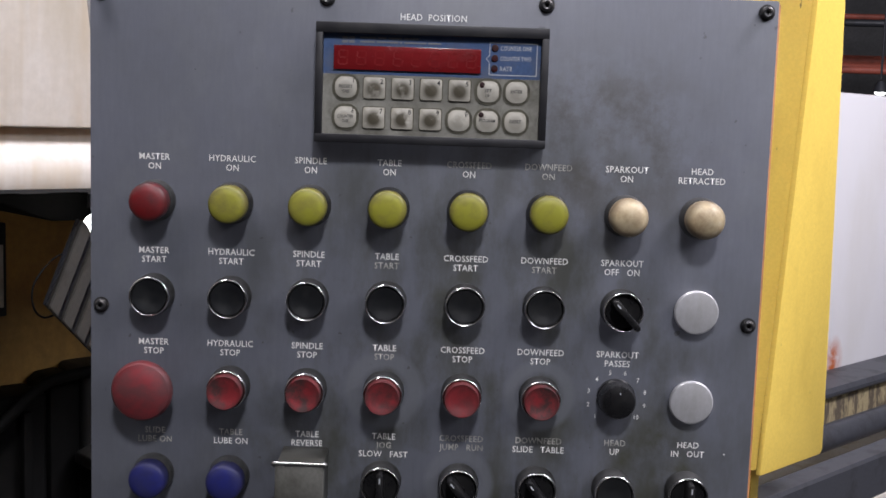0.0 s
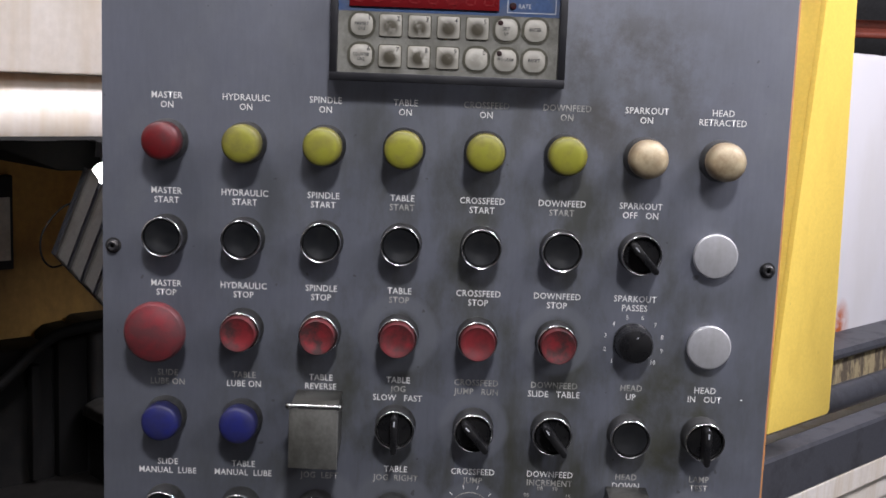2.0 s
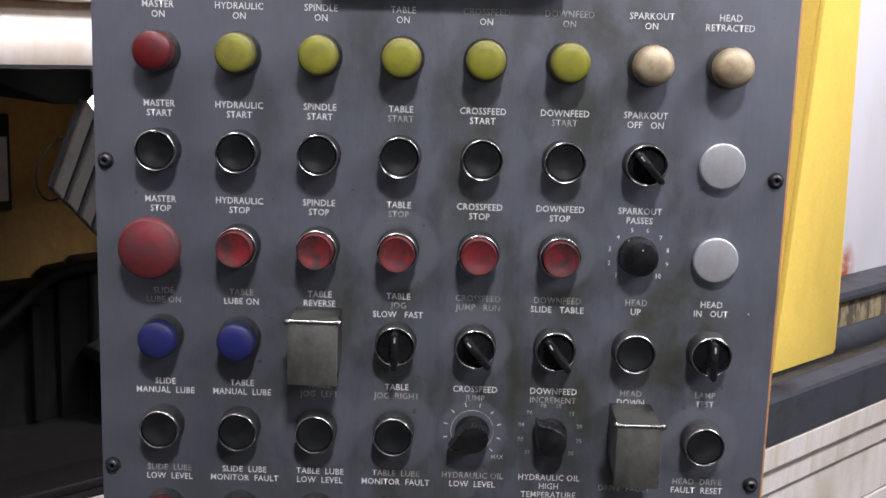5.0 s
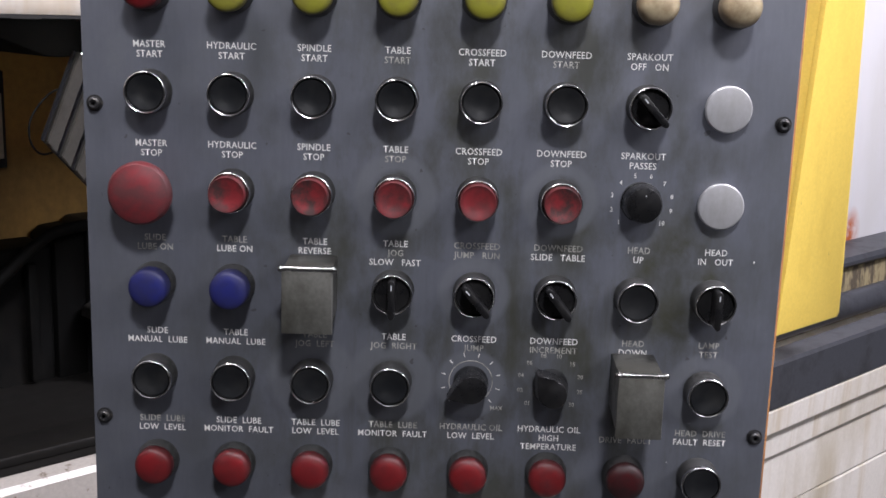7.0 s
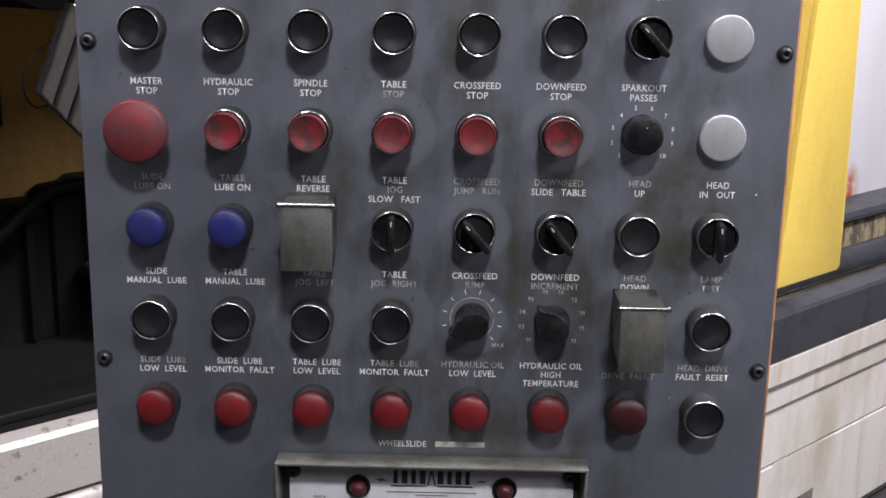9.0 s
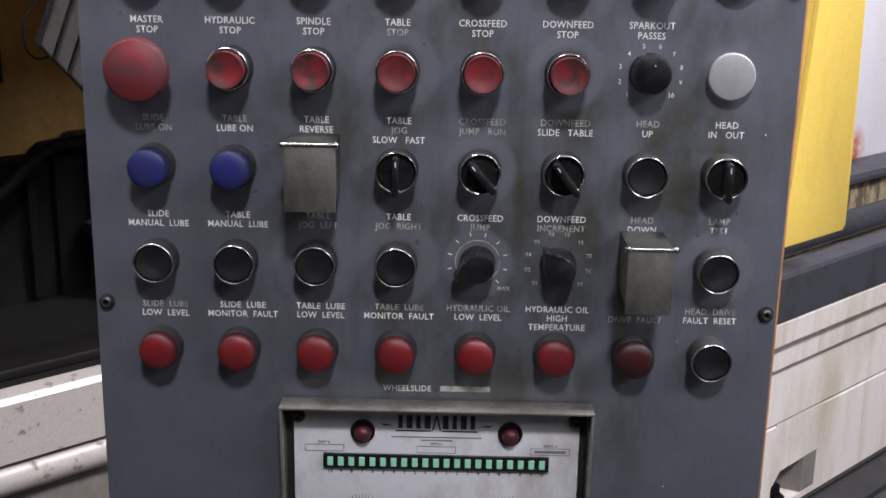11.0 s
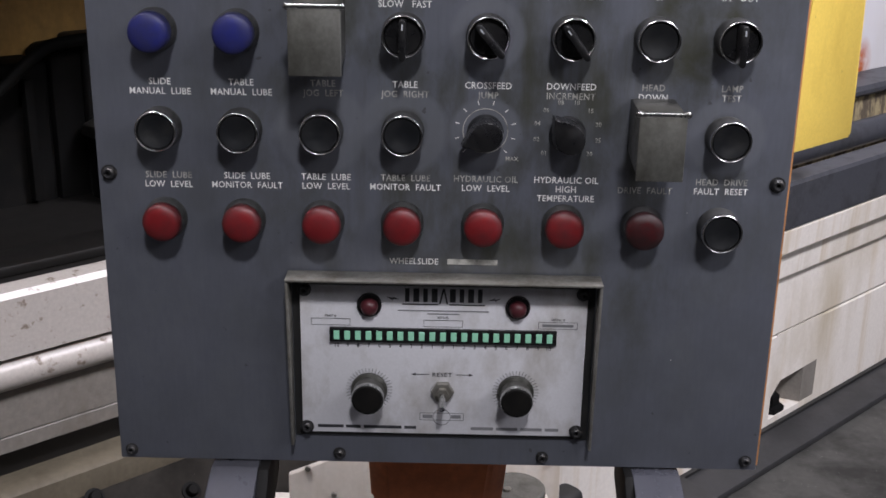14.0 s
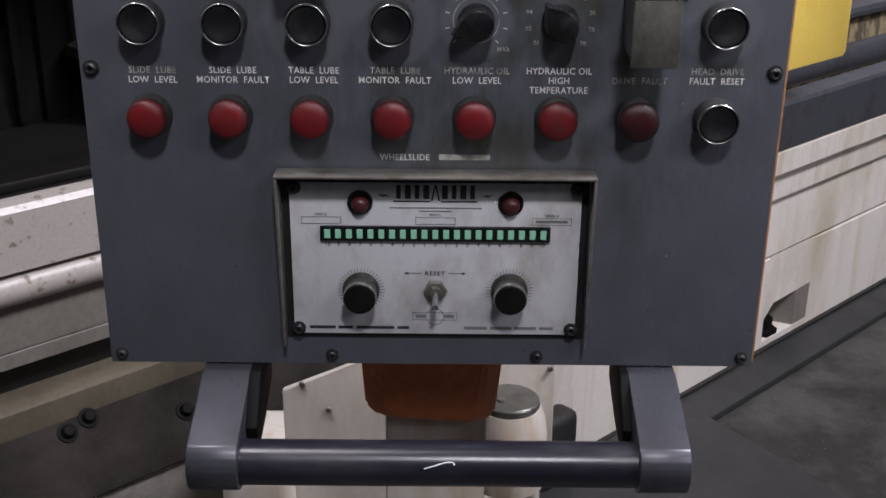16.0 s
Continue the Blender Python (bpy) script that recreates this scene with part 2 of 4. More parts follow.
M_STEEL = paint("oily_bare_steel", (0.022, 0.019, 0.0155), (0.009, 0.008, 0.0065), 9, 160, 0.78, 0.0, (0.40, 0.68), (1, 1, 1), 0.12,
                streak=(150, (1, 1, 1), (0.72, 0.75), (0.10, 0.09, 0.08)))
M_STEEL.node_tree.nodes["Principled BSDF"].inputs["Specular IOR Level"].default_value = 0.2
M_RIB = paint("grey_ribbed_metal", (0.095, 0.090, 0.082), (0.045, 0.040, 0.033), 12, 160, 0.4, 0.3)
M_RUBBER = paint("black_rubber", (0.010, 0.010, 0.010), (0.022, 0.020, 0.018), 14, 160, 0.65)
# near-black for small black parts, and for castings with the head's shade painted in
M_NEAR_BLACK = paint("near_black_parts_and_shade", (0.004, 0.004, 0.004), (0.010, 0.009, 0.008), 14, 160, 0.7)
M_NEAR_BLACK.node_tree.nodes["Principled BSDF"].inputs["Specular IOR Level"].default_value = 0.12
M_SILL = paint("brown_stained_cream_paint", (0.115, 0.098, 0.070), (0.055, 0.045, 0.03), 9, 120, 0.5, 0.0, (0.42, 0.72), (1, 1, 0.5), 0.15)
M_APRON = paint("oil_soaked_apron_paint", (0.26, 0.25, 0.225), (0.10, 0.085, 0.065), 6, 120, 0.35, 0.1, (0.42, 0.7))
M_CONDUIT = paint("pale_grey_cable", (0.42, 0.42, 0.42), (0.25, 0.24, 0.22), 30, 200, 0.5)
M_FLOOR = paint("oily_concrete_floor", (0.048, 0.047, 0.044), (0.013, 0.0125, 0.011), 3.4, 45, 0.6, 0.0, (0.42, 0.60), (1, 1, 1), 0.3, 0.2,
                streak=(160, (1, 1, 1), (0.71, 0.73), (0.3, 0.3, 0.28)))
M_MAT = paint("worn_floor_plate", (0.034, 0.034, 0.036), (0.022, 0.022, 0.022), 5, 120, 0.5, 0.2, (0.45, 0.75), (1, 1, 1), 0.2)
M_SCALE = paint("flaking_yellow_scale", (0.27, 0.22, 0.125), (0.075, 0.058, 0.04), 30, 120, 0.75, 0.0, (0.46, 0.58), (1, 1, 0.35), 0.6)
M_WALL = paint("dim_hall_wall", (0.30, 0.30, 0.31), (0.18, 0.18, 0.18), 0.6, 20, 0.8, 0.0, bumpy=0.0)
M_BEAM = paint("red_oxide_steel", (0.48, 0.12, 0.08), (0.2, 0.07, 0.05), 3, 60, 0.6)
M_BLUE_FACE = paint("blue_membrane", (0.070, 0.115, 0.235), (0.11, 0.13, 0.19), 30, 300, 0.35, 0.0, bumpy=0.0)
M_MEMBRANE = paint("soiled_beige_membrane", (0.27, 0.265, 0.235), (0.085, 0.08, 0.06), 32, 250, 0.42, 0.0, (0.42, 0.72), bumpy=0.05)
M_RED_WINDOW = plastic("red_display_filter", (0.185, 0.010, 0.013), (0.10, 0.007, 0.009), 0.25)
M_SEGMENT = plastic("unlit_red_segment", (0.215, 0.017, 0.019), (0.18, 0.012, 0.014), 0.3)
M_PAPER = paint("paper_sign", (0.55, 0.53, 0.47), (0.40, 0.37, 0.30), 9, 90, 0.7)
M_CREAM_PRINT = plastic("white_print", (0.55, 0.57, 0.60), (0.35, 0.37, 0.42), 0.5)


def key_paint(name, soil):
    m, nt, p = nodes_of(name)
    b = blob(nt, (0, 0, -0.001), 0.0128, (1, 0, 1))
    info = nt.nodes.new("ShaderNodeObjectInfo")
    co = nt.nodes.new("ShaderNodeTexCoord")
    add = nt.nodes.new("ShaderNodeVectorMath")
    add.operation = "ADD"
    no = nt.nodes.new("ShaderNodeTexNoise")
    no.inputs["Scale"].default_value, no.inputs["Detail"].default_value = 95, 4
    nt.links.new(co.outputs["Object"], add.inputs[0])
    nt.links.new(info.outputs["Random"], add.inputs[1])
    nt.links.new(add.outputs[0], no.inputs["Vector"])
    smear = mul(nt, ramp(nt, no.outputs["Fac"], 0.22, 0.46), ramp(nt, b, 0.05, 0.62))
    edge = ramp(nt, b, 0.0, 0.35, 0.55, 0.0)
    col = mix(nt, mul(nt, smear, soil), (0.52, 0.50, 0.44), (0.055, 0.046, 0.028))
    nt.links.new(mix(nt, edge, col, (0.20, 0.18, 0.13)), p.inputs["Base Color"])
    p.inputs["Roughness"].default_value = 0.4
    return m


M_GRIME = paint("olive_grime", (0.10, 0.095, 0.07), (0.04, 0.037, 0.028), 120, 400, 0.5)
M_COVER_DARK = paint("oily_dark_cover_plate", (0.060, 0.059, 0.052), (0.03, 0.029, 0.024), 40, 250, 0.35, 0.3)
M_KEY = key_paint("worn_white_key", 0.4)
M_KEY_SOILED = key_paint("finger_soiled_key", 0.95)


def green_window():
    m, nt, p = nodes_of("green_indicator")
    p.inputs["Base Color"].default_value = (0.32, 0.56, 0.44, 1)
    p.inputs["Roughness"].default_value = 0.3
    p.inputs["Emission Color"].default_value = (0.15, 0.8, 0.42, 1)
    p.inputs["Emission Strength"].default_value = 0.10
    return m


M_GREEN = green_window()


def rust_tank():
    m, nt, p = nodes_of("white_tank_with_rust")
    base = mix(nt, ramp(nt, noise_node(nt, 2.2, 5, 0.6, (1, 1, 0.4)), 0.5, 0.85), (0.60, 0.59, 0.61), (0.52, 0.50, 0.48))
    r = blob(nt, TANK_RUST, 0.085, (1, 0, 0.8))
    rn = mul(nt, ramp(nt, r, 0.05, 0.75), ramp(nt, noise_node(nt, 14, 5, 0.6), 0.3, 0.55))
    base = mix(nt, rn, base, (0.40, 0.10, 0.025))
    nt.links.new(base, p.inputs["Base Color"])
    p.inputs["Roughness"].default_value = 0.4
    return m


# ---- building helpers ----
def empty(name, label, category, group="", m=None):
    ob = new(name)
    ob.empty_display_size = 0.05
    if m is not None:
        ob.matrix_world = m
    return tagged(ob, label, category, group)


def finish(name, bm, material, smooth=True):
    bmesh.ops.recalc_face_normals(bm, faces=bm.faces)
    me = bpy.data.meshes.new(name)
    bm.to_mesh(me)
    bm.free()
    if material:
        me.materials.append(material)
    if smooth:
        for f in me.polygons:
            f.use_smooth = True
        me.set_sharp_from_angle(angle=radians(35))
    return me


def part(name, bm, material, parent=None, label="", m=None, kind=""):
    ob = new(name, bm if isinstance(bm, bpy.types.Mesh) else finish(name, bm, material))
    if parent is not None:
        ob.parent = parent
    if m is not None:
        ob.matrix_basis = m
    return tagged(ob, label, kind=kind)


def box(x0, x1, y0, y1, z0, z1, r=0.0, seg=2, bm=None):
    bm = bm or bmesh.new()
    made = bmesh.ops.create_cube(bm, size=1, matrix=Matrix.Translation(((x0 + x1) / 2, (y0 + y1) / 2, (z0 + z1) / 2)) @ Matrix.Diagonal((x1 - x0, y1 - y0, z1 - z0, 1)))
    if r:
        edges = {e for v in made["verts"] for e in v.link_edges}
        bmesh.ops.bevel(bm, geom=list(edges), offset=r, segments=seg, profile=0.5, affect="EDGES", clamp_overlap=True)
    return bm


def lathe(profile, seg=40, bm=None, axis="y"):
    """Turns (radius, height) round the axis that sticks out of the panel (-y), or round z."""
    bm = bm or bmesh.new()
    rings = []
    for r, h in profile:
        if r < 1e-6:
            rings.append([bm.verts.new((0, -h, 0) if axis == "y" else (0, 0, h))])
        else:
            rings.append([bm.verts.new((r * math.cos(a), -h, r * math.sin(a)) if axis == "y" else (r * math.cos(a), r * math.sin(a), h))
                          for a in (2 * math.pi * i / seg for i in range(seg))])
    for a, b in zip(rings, rings[1:]):
        for i in range(seg):
            j = (i + 1) % seg
            q = [a[i % len(a)], a[j % len(a)], b[j % len(b)], b[i % len(b)]]
            q = list(dict.fromkeys(q))
            if len(q) > 2:
                bm.faces.new(q)
    return bm


def prism(points, lo, hi, axis="x", r=0.0, bm=None):
    """A flat outline pushed along an axis. points: (y, z) for x, (x, z) for y, (x, y) for z."""
    bm = bm or bmesh.new()

    def at(p, h):
        return {"x": (h, p[0], p[1]), "y": (p[0], h, p[1]), "z": (p[0], p[1], h)}[axis]

    a = [bm.verts.new(at(p, lo)) for p in points]
    b = [bm.verts.new(at(p, hi)) for p in points]
    faces = [bm.faces.new(a), bm.faces.new(b[::-1])]
    n = len(points)
    for i in range(n):
        j = (i + 1) % n
        faces.append(bm.faces.new((a[i], b[i], b[j], a[j])))
    if r:
        edges = {e for f in faces for e in f.edges}
        bmesh.ops.bevel(bm, geom=list(edges), offset=r, segments=2, profile=0.5, affect="EDGES", clamp_overlap=True)
    return bm


def tube(points, radius, seg=12, bm=None):
    """A round pipe along a smooth line through the points."""
    bm = bm or bmesh.new()
    pts = [Vector(p) for p in points]
    line = []
    for i in range(len(pts) - 1):
        p0, p1, p2, p3 = pts[max(i - 1, 0)], pts[i], pts[i + 1], pts[min(i + 2, len(pts) - 1)]
        for k in range(8):
            t = k / 8
            line.append(0.5 * ((2 * p1) + (p2 - p0) * t + (2 * p0 - 5 * p1 + 4 * p2 - p3) * t * t + (3 * p1 - p0 - 3 * p2 + p3) * t ** 3))
    line.append(pts[-1])
    rings = []
    for i, p in enumerate(line):
        d = (line[min(i + 1, len(line) - 1)] - line[max(i - 1, 0)]).normalized()
        s = d.cross(Vector((0.13, 0.21, 0.97))).normalized()
        u = d.cross(s)
        rings.append([bm.verts.new(p + radius * (math.cos(a) * s + math.sin(a) * u)) for a in (2 * math.pi * k / seg for k in range(seg))])
    for a, b in zip(rings, rings[1:]):
        for i in range(seg):
            bm.faces.new((a[i], a[(i + 1) % seg], b[(i + 1) % seg], b[i]))
    bm.faces.new(rings[0])
    bm.faces.new(rings[-1][::-1])
    return bm


def text_mesh(body, cap, width=None, extrude=0.00015, spacing=1.06):
    """Letters that stand in the xz plane and face -y, centred on their origin; cap: height of a capital."""
    cu = bpy.data.curves.new("letters", "FONT")
    cu.body, cu.size, cu.align_x, cu.extrude, cu.resolution_u = body, 1.0, "CENTER", 0.0, 2
    cu.space_character, cu.offset = spacing, 0.010
    ob = bpy.data.objects.new("letters", cu)
    me = bpy.data.meshes.new_from_object(ob)
    bpy.data.objects.remove(ob)
    xs = [v.co.x for v in me.vertices]
    k = cap / 0.70
    kx = width / (max(xs) - min(xs)) if width else k * 0.905
    cx = (max(xs) + min(xs)) / 2
    me.transform(Matrix.Rotation(radians(90), 4, "X") @ Matrix.Diagonal((kx, k, 1, 1)) @ Matrix.Translation((-cx, -0.35, 0)))
    return me


def lettering(body, x, z, parent, material, cap=0.0062, y=-0.0004, width=None, name="lettering", m=None):
    me = text_mesh(body, cap, width)
    me.materials.append(material)
    ob = new(name, me)
    ob.parent = parent
    ob.matrix_basis = m if m is not None else pose(x, y, z)
    return ob


# ---- the hall ----
def slab(name, x0, x1, y0, y1, z0, z1, material, label, category):
    return tagged(part(name, box(x0, x1, y0, y1, z0, z1), material), label, category, kind="structure")


slab("floor", -9, 15, -8, 17, -0.2, 0.0, M_FLOOR, "dark oil-stained concrete workshop floor with bits of debris", "floor")
slab("ceiling", -9, 15, -8, 17, 7.0, 7.2, M_WALL, "dark workshop ceiling high above the machine", "ceiling")
slab("wall_north", -9, 15, 17, 17.2, 0, 7, M_WALL, "dim grey far wall of the workshop", "wall")
slab("wall_south", -9, 15, -8.2, -8, 0, 7, M_WALL, "dim grey workshop wall", "wall")
slab("wall_west", -9.2, -9, -8, 17, 0, 7, M_WALL, "dim grey workshop wall", "wall")
slab("wall_east", 15, 15.2, -8, 17, 0, 7, M_WALL, "dim grey workshop wall", "wall")

# beams under the roof far behind the tank
for i, (y, z, r) in enumerate(((8.0, 2.62, 0.03), (8.3, 2.92, 0.05), (9.0, 2.38, 0.05), (9.4, 3.45, 0.06), (7.6, 2.22, 0.03), (8.6, 2.30, 0.035), (8.8, 2.75, 0.025))):
    bm = tube([(-2, y + 1.5, z + 0.1), (4, y, z), (11, y - 1.8, z - 0.1)], r)
    tagged(part("pipe_run", bm, M_BAR if i in (0, 3) else M_BEAM), "dull red painted pipe run under the dark roof", "pipe", "roof pipes", "structure")

lamp_far = empty("high_bay_lamp", "small bright workshop lamp glowing far off", "lamp")
lamp_far.matrix_world = pose(3.04, 6.9, 2.03)
bm = lathe([(0.0, 0.08), (0.02, 0.08), (0.05, 0.02), (0.056, 0.0), (0.05, 0.0)], 20, axis="z")
part("shade", bm, M_BAR, lamp_far)
m_glow, nt_glow, p_glow = nodes_of("lamp_glow")
p_glow.inputs["Emission Color"].default_value = (1, 1, 1, 1)
p_glow.inputs["Emission Strength"].default_value = 6
part("diffuser", lathe([(0, -0.02), (0.03, -0.014), (0.045, 0.010), (0, 0.010)], 20, axis="z"), m_glow, lamp_far)
part("hanger", tube([(0, 0, 0.09), (0, 0, 2.0), (0, 0, 4.97)], 0.008, 6), M_BAR, lamp_far)

# ---- the machine: its bed runs away to the far right ----
BED = Matrix.Translation((0.735, 1.674, 0)) @ Matrix.Rotation(radians(44), 4, "Z")

bed = empty("machine_bed", "oil-streaked white cast bed of a large grinding machine", "machine", m=BED)
U0, U1 = -1.0, 7.0
# the foot has a pocket for an anchor bolt
PK = (0.262, 0.510)


def run(name, prof, u0, u1, material, label="", thing=bed):
    return part(name, prism(prof, u0, u1, "x"), material, thing, label)


run("cornice", [(0.0, 0.312), (-0.006, 0.320), (-0.004, 0.490), (-0.020, 0.494), (-0.022, 0.572), (-0.042, 0.576), (-0.044, 0.638), (-0.038, 0.644), (0.6, 0.644), (0.6, 0.312)],
    U0, U1, M_WHITE, "stepped white cornice with brown oil streaks")
run("foot", [(-0.002, 0.0), (-0.002, 0.304), (0.006, 0.311), (0.6, 0.311), (0.6, 0.0)], U0, PK[0], M_WHITE)
run("foot", [(-0.002, 0.0), (-0.002, 0.304), (0.006, 0.311), (0.6, 0.311), (0.6, 0.0)], PK[1], U1, M_WHITE)
run("foot", [(-0.002, 0.0), (-0.002, 0.048), (0.10, 0.052), (0.10, 0.0)], PK[0], PK[1], M_WHITE)
# back wall of the pocket in dark iron colour, which paints its inner shadow
run("foot", [(0.10, 0.0), (0.10, 0.311), (0.6, 0.311), (0.6, 0.0)], PK[0], PK[1], M_BAR, "inside of the bolt pocket, dark with its shadow painted in")
bm = prism([(PK[0], 0.118), (PK[0] + 0.045, 0.158), (PK[1], 0.165), (PK[1], 0.311), (PK[0], 0.311)], -0.002, 0.10, "y")
part("pocket_lintel", bm, M_WHITE, bed)
bm = prism([(PK[1] - 0.075, -0.001), (PK[1] + 0.002, -0.001), (PK[1] + 0.002, 0.10), (PK[1] - 0.12, 0.10)], 0.05, 0.166, "z")
part("pocket_cheek", bm, M_CREAM, bed)
bolt = part("anchor_bolt", lathe([(0.0, 0.05), (0.042, 0.05), (0.042, 0.062), (0.03, 0.064), (0.03, 0.088), (0.018, 0.09), (0.018, 0.118), (0, 0.12)], 6, axis="z"), M_NEAR_BLACK, bed,
            "black greasy anchor bolt and nut", pose(0.325, 0.045, -0.012) @ Matrix.Scale(1.22, 4))
run("channel_bar", [(-0.046, 0.646), (-0.046, 0.764), (-0.038, 0.772), (0.030, 0.772), (0.036, 0.764), (0.036, 0.646)], -0.5, U1, M_BAR, "dark grey iron bar along the top of the bed")
run("coolant_gutter", [(0.04, 0.646), (0.04, 0.672), (0.16, 0.672), (0.16, 0.646)], -0.5, U1, M_RUBBER, "black gutter full of grit")
part("gutter_pipe", tube([(-0.5, 0.20, 0.744), (2, 0.20, 0.744), (7, 0.20, 0.744)], 0.042, 16), M_BAR, bed, "dark grey pipe")
run("scale_wall", [(0.285, 0.646), (0.285, 0.766), (0.290, 0.8375), (0.4, 0.8375), (0.4, 0.646)], -0.5, U1, M_SCALE, "wall crusted with flaking yellow scale")
run("ledge", [(0.27, 0.838), (0.262, 0.846), (0.262, 0.858), (0.275, 0.871), (0.42, 0.873), (0.42, 0.838)], -0.5, U1, M_BAR, "dark grey rounded ledge")
random.seed(4)
bm = bmesh.new()
for _ in range(160):
    u, y = random.uniform(0.1, 4.0), random.uniform(0.05, 0.15)
    s = random.uniform(0.004, 0.014)
    mm = Matrix.Translation((u, y, 0.674 + s * 0.5)) @ Euler((random.random() * 3, random.random() * 3, 0)).to_matrix().to_4x4() @ Matrix.Diagonal((s, s * 0.8, s * 0.6, 1))
    bmesh.ops.create_icosphere(bm, subdivisions=1, radius=1, matrix=mm)
tagged(part("grit", bm, paint("pale_grit", (0.42, 0.38, 0.30), (0.1, 0.09, 0.07), 40), bed), "pale lumps of grit in the gutter", kind="stuff")

# white tank behind the bed
TANK_RUST = (1.405, 0.42, 0.900)
M_RUST_TANK = rust_tank()
tank = empty("coolant_tank", "tall white coolant tank with a rust stain at its foot", "tank", m=BED)
part("wall", box(0.45, 6.5, 0.425, 1.2, 0.60, 1.876, 0.015), M_RUST_TANK, tank)

# kerb bar on the floor along the bed
part_kerb = tagged(part("floor_bar", box(-0.75, 7.0, -0.122, -0.004, 0.001, 0.022, 0.003), M_MAT, m=BED), "flat dark bar on the floor along the machine bed", "floor bar")

tagged(part("floor_seam", box(-0.75, 7.0, -0.015, -0.0025, 0.001, 0.030), M_RUBBER, m=BED), "black oily seam where the bed meets the floor", "seam", kind="structure")

# floor plate at the pendant
bm = prism([(0.625, 1.545), (2.30, -1.02), (2.3, -3.2), (-1.85, -3.2), (-1.85, -0.98)], 0.002, 0.036, "z")
tagged(part("floor_plate", bm, M_MAT), "dark worn steel floor plate in front of the machine", "floor plate")

# tall yellow guard
guard = empty("yellow_guard", "bright yellow painted sheet guard, upright and tapered, with scuffs", "guard", m=BED)


def yellow_face():
    bm = bmesh.new()
    n = 14
    rows = []
    for i in range(n + 1):
        z = 0.884 + (2.9 - 0.884) * i / n
        f = -0.002 + 0.105 * (z - 0.87)
        r = 0.312 - 0.045 * (z - 0.87)
        rows.append([(f, z), (r, z)])
    outline = [(p[0][0], p[0][1]) for p in rows] + [(p[1][0], p[1][1]) for p in reversed(rows)]
    outline[-1] = (outline[-1][0] - 0.012, outline[-1][1])
    outline.insert(len(outline) - 1, (0.311, 0.896))
    return prism(outline, -0.112, -0.098, "y", 0.003)


part("front_sheet", yellow_face(), M_YELLOW, guard)
bm = bmesh.new()
q = [bm.verts.new(p) for p in ((-0.003, -0.100, 0.897), (0.208, -0.100, 2.9), (-0.10, 0.06, 2.9), (-0.24, 0.06, 0.90))]
bm.faces.new(q)
bmesh.ops.solidify(bm, geom=list(bm.faces), thickness=0.006)
part("side_sheet", bm, M_YELLOW, guard)
part("stay", box(0.10, 0.14, -0.098, -0.02, 0.92, 0.96, 0.003), M_YELLOW, guard)
part("stay", box(0.10, 0.14, -0.03, 0.0, 0.773, 0.96, 0.003), M_YELLOW, guard)

# the near part of the machine, set back from the bed's line
CENTRE = Vector((0.01, -1.04, 1.52))
NEAR = Matrix.Translation(CENTRE) @ Matrix.Scale(1.15, 4) @ Matrix.Translation(-CENTRE) @ BED

# table guard, white, on the near part of the bed
tg = empty("table_guard", "speckled white splash guard along the machine table", "guard", m=NEAR)
GU = (-3.3, -0.72)
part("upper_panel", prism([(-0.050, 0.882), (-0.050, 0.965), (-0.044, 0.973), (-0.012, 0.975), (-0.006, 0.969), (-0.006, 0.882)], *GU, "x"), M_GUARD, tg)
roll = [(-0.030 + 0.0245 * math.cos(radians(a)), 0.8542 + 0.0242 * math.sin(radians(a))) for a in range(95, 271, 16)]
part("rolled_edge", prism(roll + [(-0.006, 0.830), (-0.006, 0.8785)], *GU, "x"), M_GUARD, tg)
# lower panel in a much darker cream than the upper panel and roll
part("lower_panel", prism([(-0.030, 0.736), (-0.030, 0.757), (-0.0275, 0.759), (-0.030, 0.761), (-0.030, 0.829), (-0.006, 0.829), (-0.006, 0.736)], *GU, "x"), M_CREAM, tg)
part("gasket", prism([(0.006, 0.688), (0.006, 0.7355), (0.03, 0.7355), (0.03, 0.688)], *GU, "x"), M_NEAR_BLACK, tg, "black rubber gasket")
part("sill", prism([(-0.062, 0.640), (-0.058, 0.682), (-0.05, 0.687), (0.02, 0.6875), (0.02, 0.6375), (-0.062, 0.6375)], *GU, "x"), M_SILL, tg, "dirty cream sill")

# steel trough with bolts under the guard
tr = empty("drip_trough", "oily bare steel trough bolted under the splash guard", "trough", m=NEAR)
TU = (-3.3, -0.98)
part("plate", prism([(-0.064, 0.648), (-0.072, 0.652), (-0.150, 0.572), (-0.152, 0.566), (-0.148, 0.562), (-0.064, 0.636)], *TU, "x"), M_STEEL, tr)
part("lip", prism([(-0.0335, 0.60), (-0.0335, 0.636), (-0.0635, 0.636), (-0.0635, 0.60)], *TU, "x"), M_BAR, tr)
for u, d in ((-1.788, 0.07), (-1.824, 0.16), (-1.648, 0.45), (-2.25, 0.4), (-2.6, 0.3)):
    mm = Matrix.Translation((u, -0.072 - 0.078 * d - 0.0006, 0.652 - 0.080 * d + 0.0006)) @ Matrix.Rotation(radians(-45), 4, "X")
    part("bolt", lathe([(0.0, 0.010), (0.007, 0.010), (0.0095, 0.006), (0.010, 0.002), (0.015, 0.0015), (0.015, 0.0), (0, 0)], 14), M_NEAR_BLACK, tr, m=mm)
part("apron", prism([(-0.142, 0.20), (-0.142, 0.555), (-0.136, 0.562), (-0.06, 0.562), (-0.06, 0.20)], *TU, "x"), M_APRON, tr, "oil-soaked cream apron below the trough")

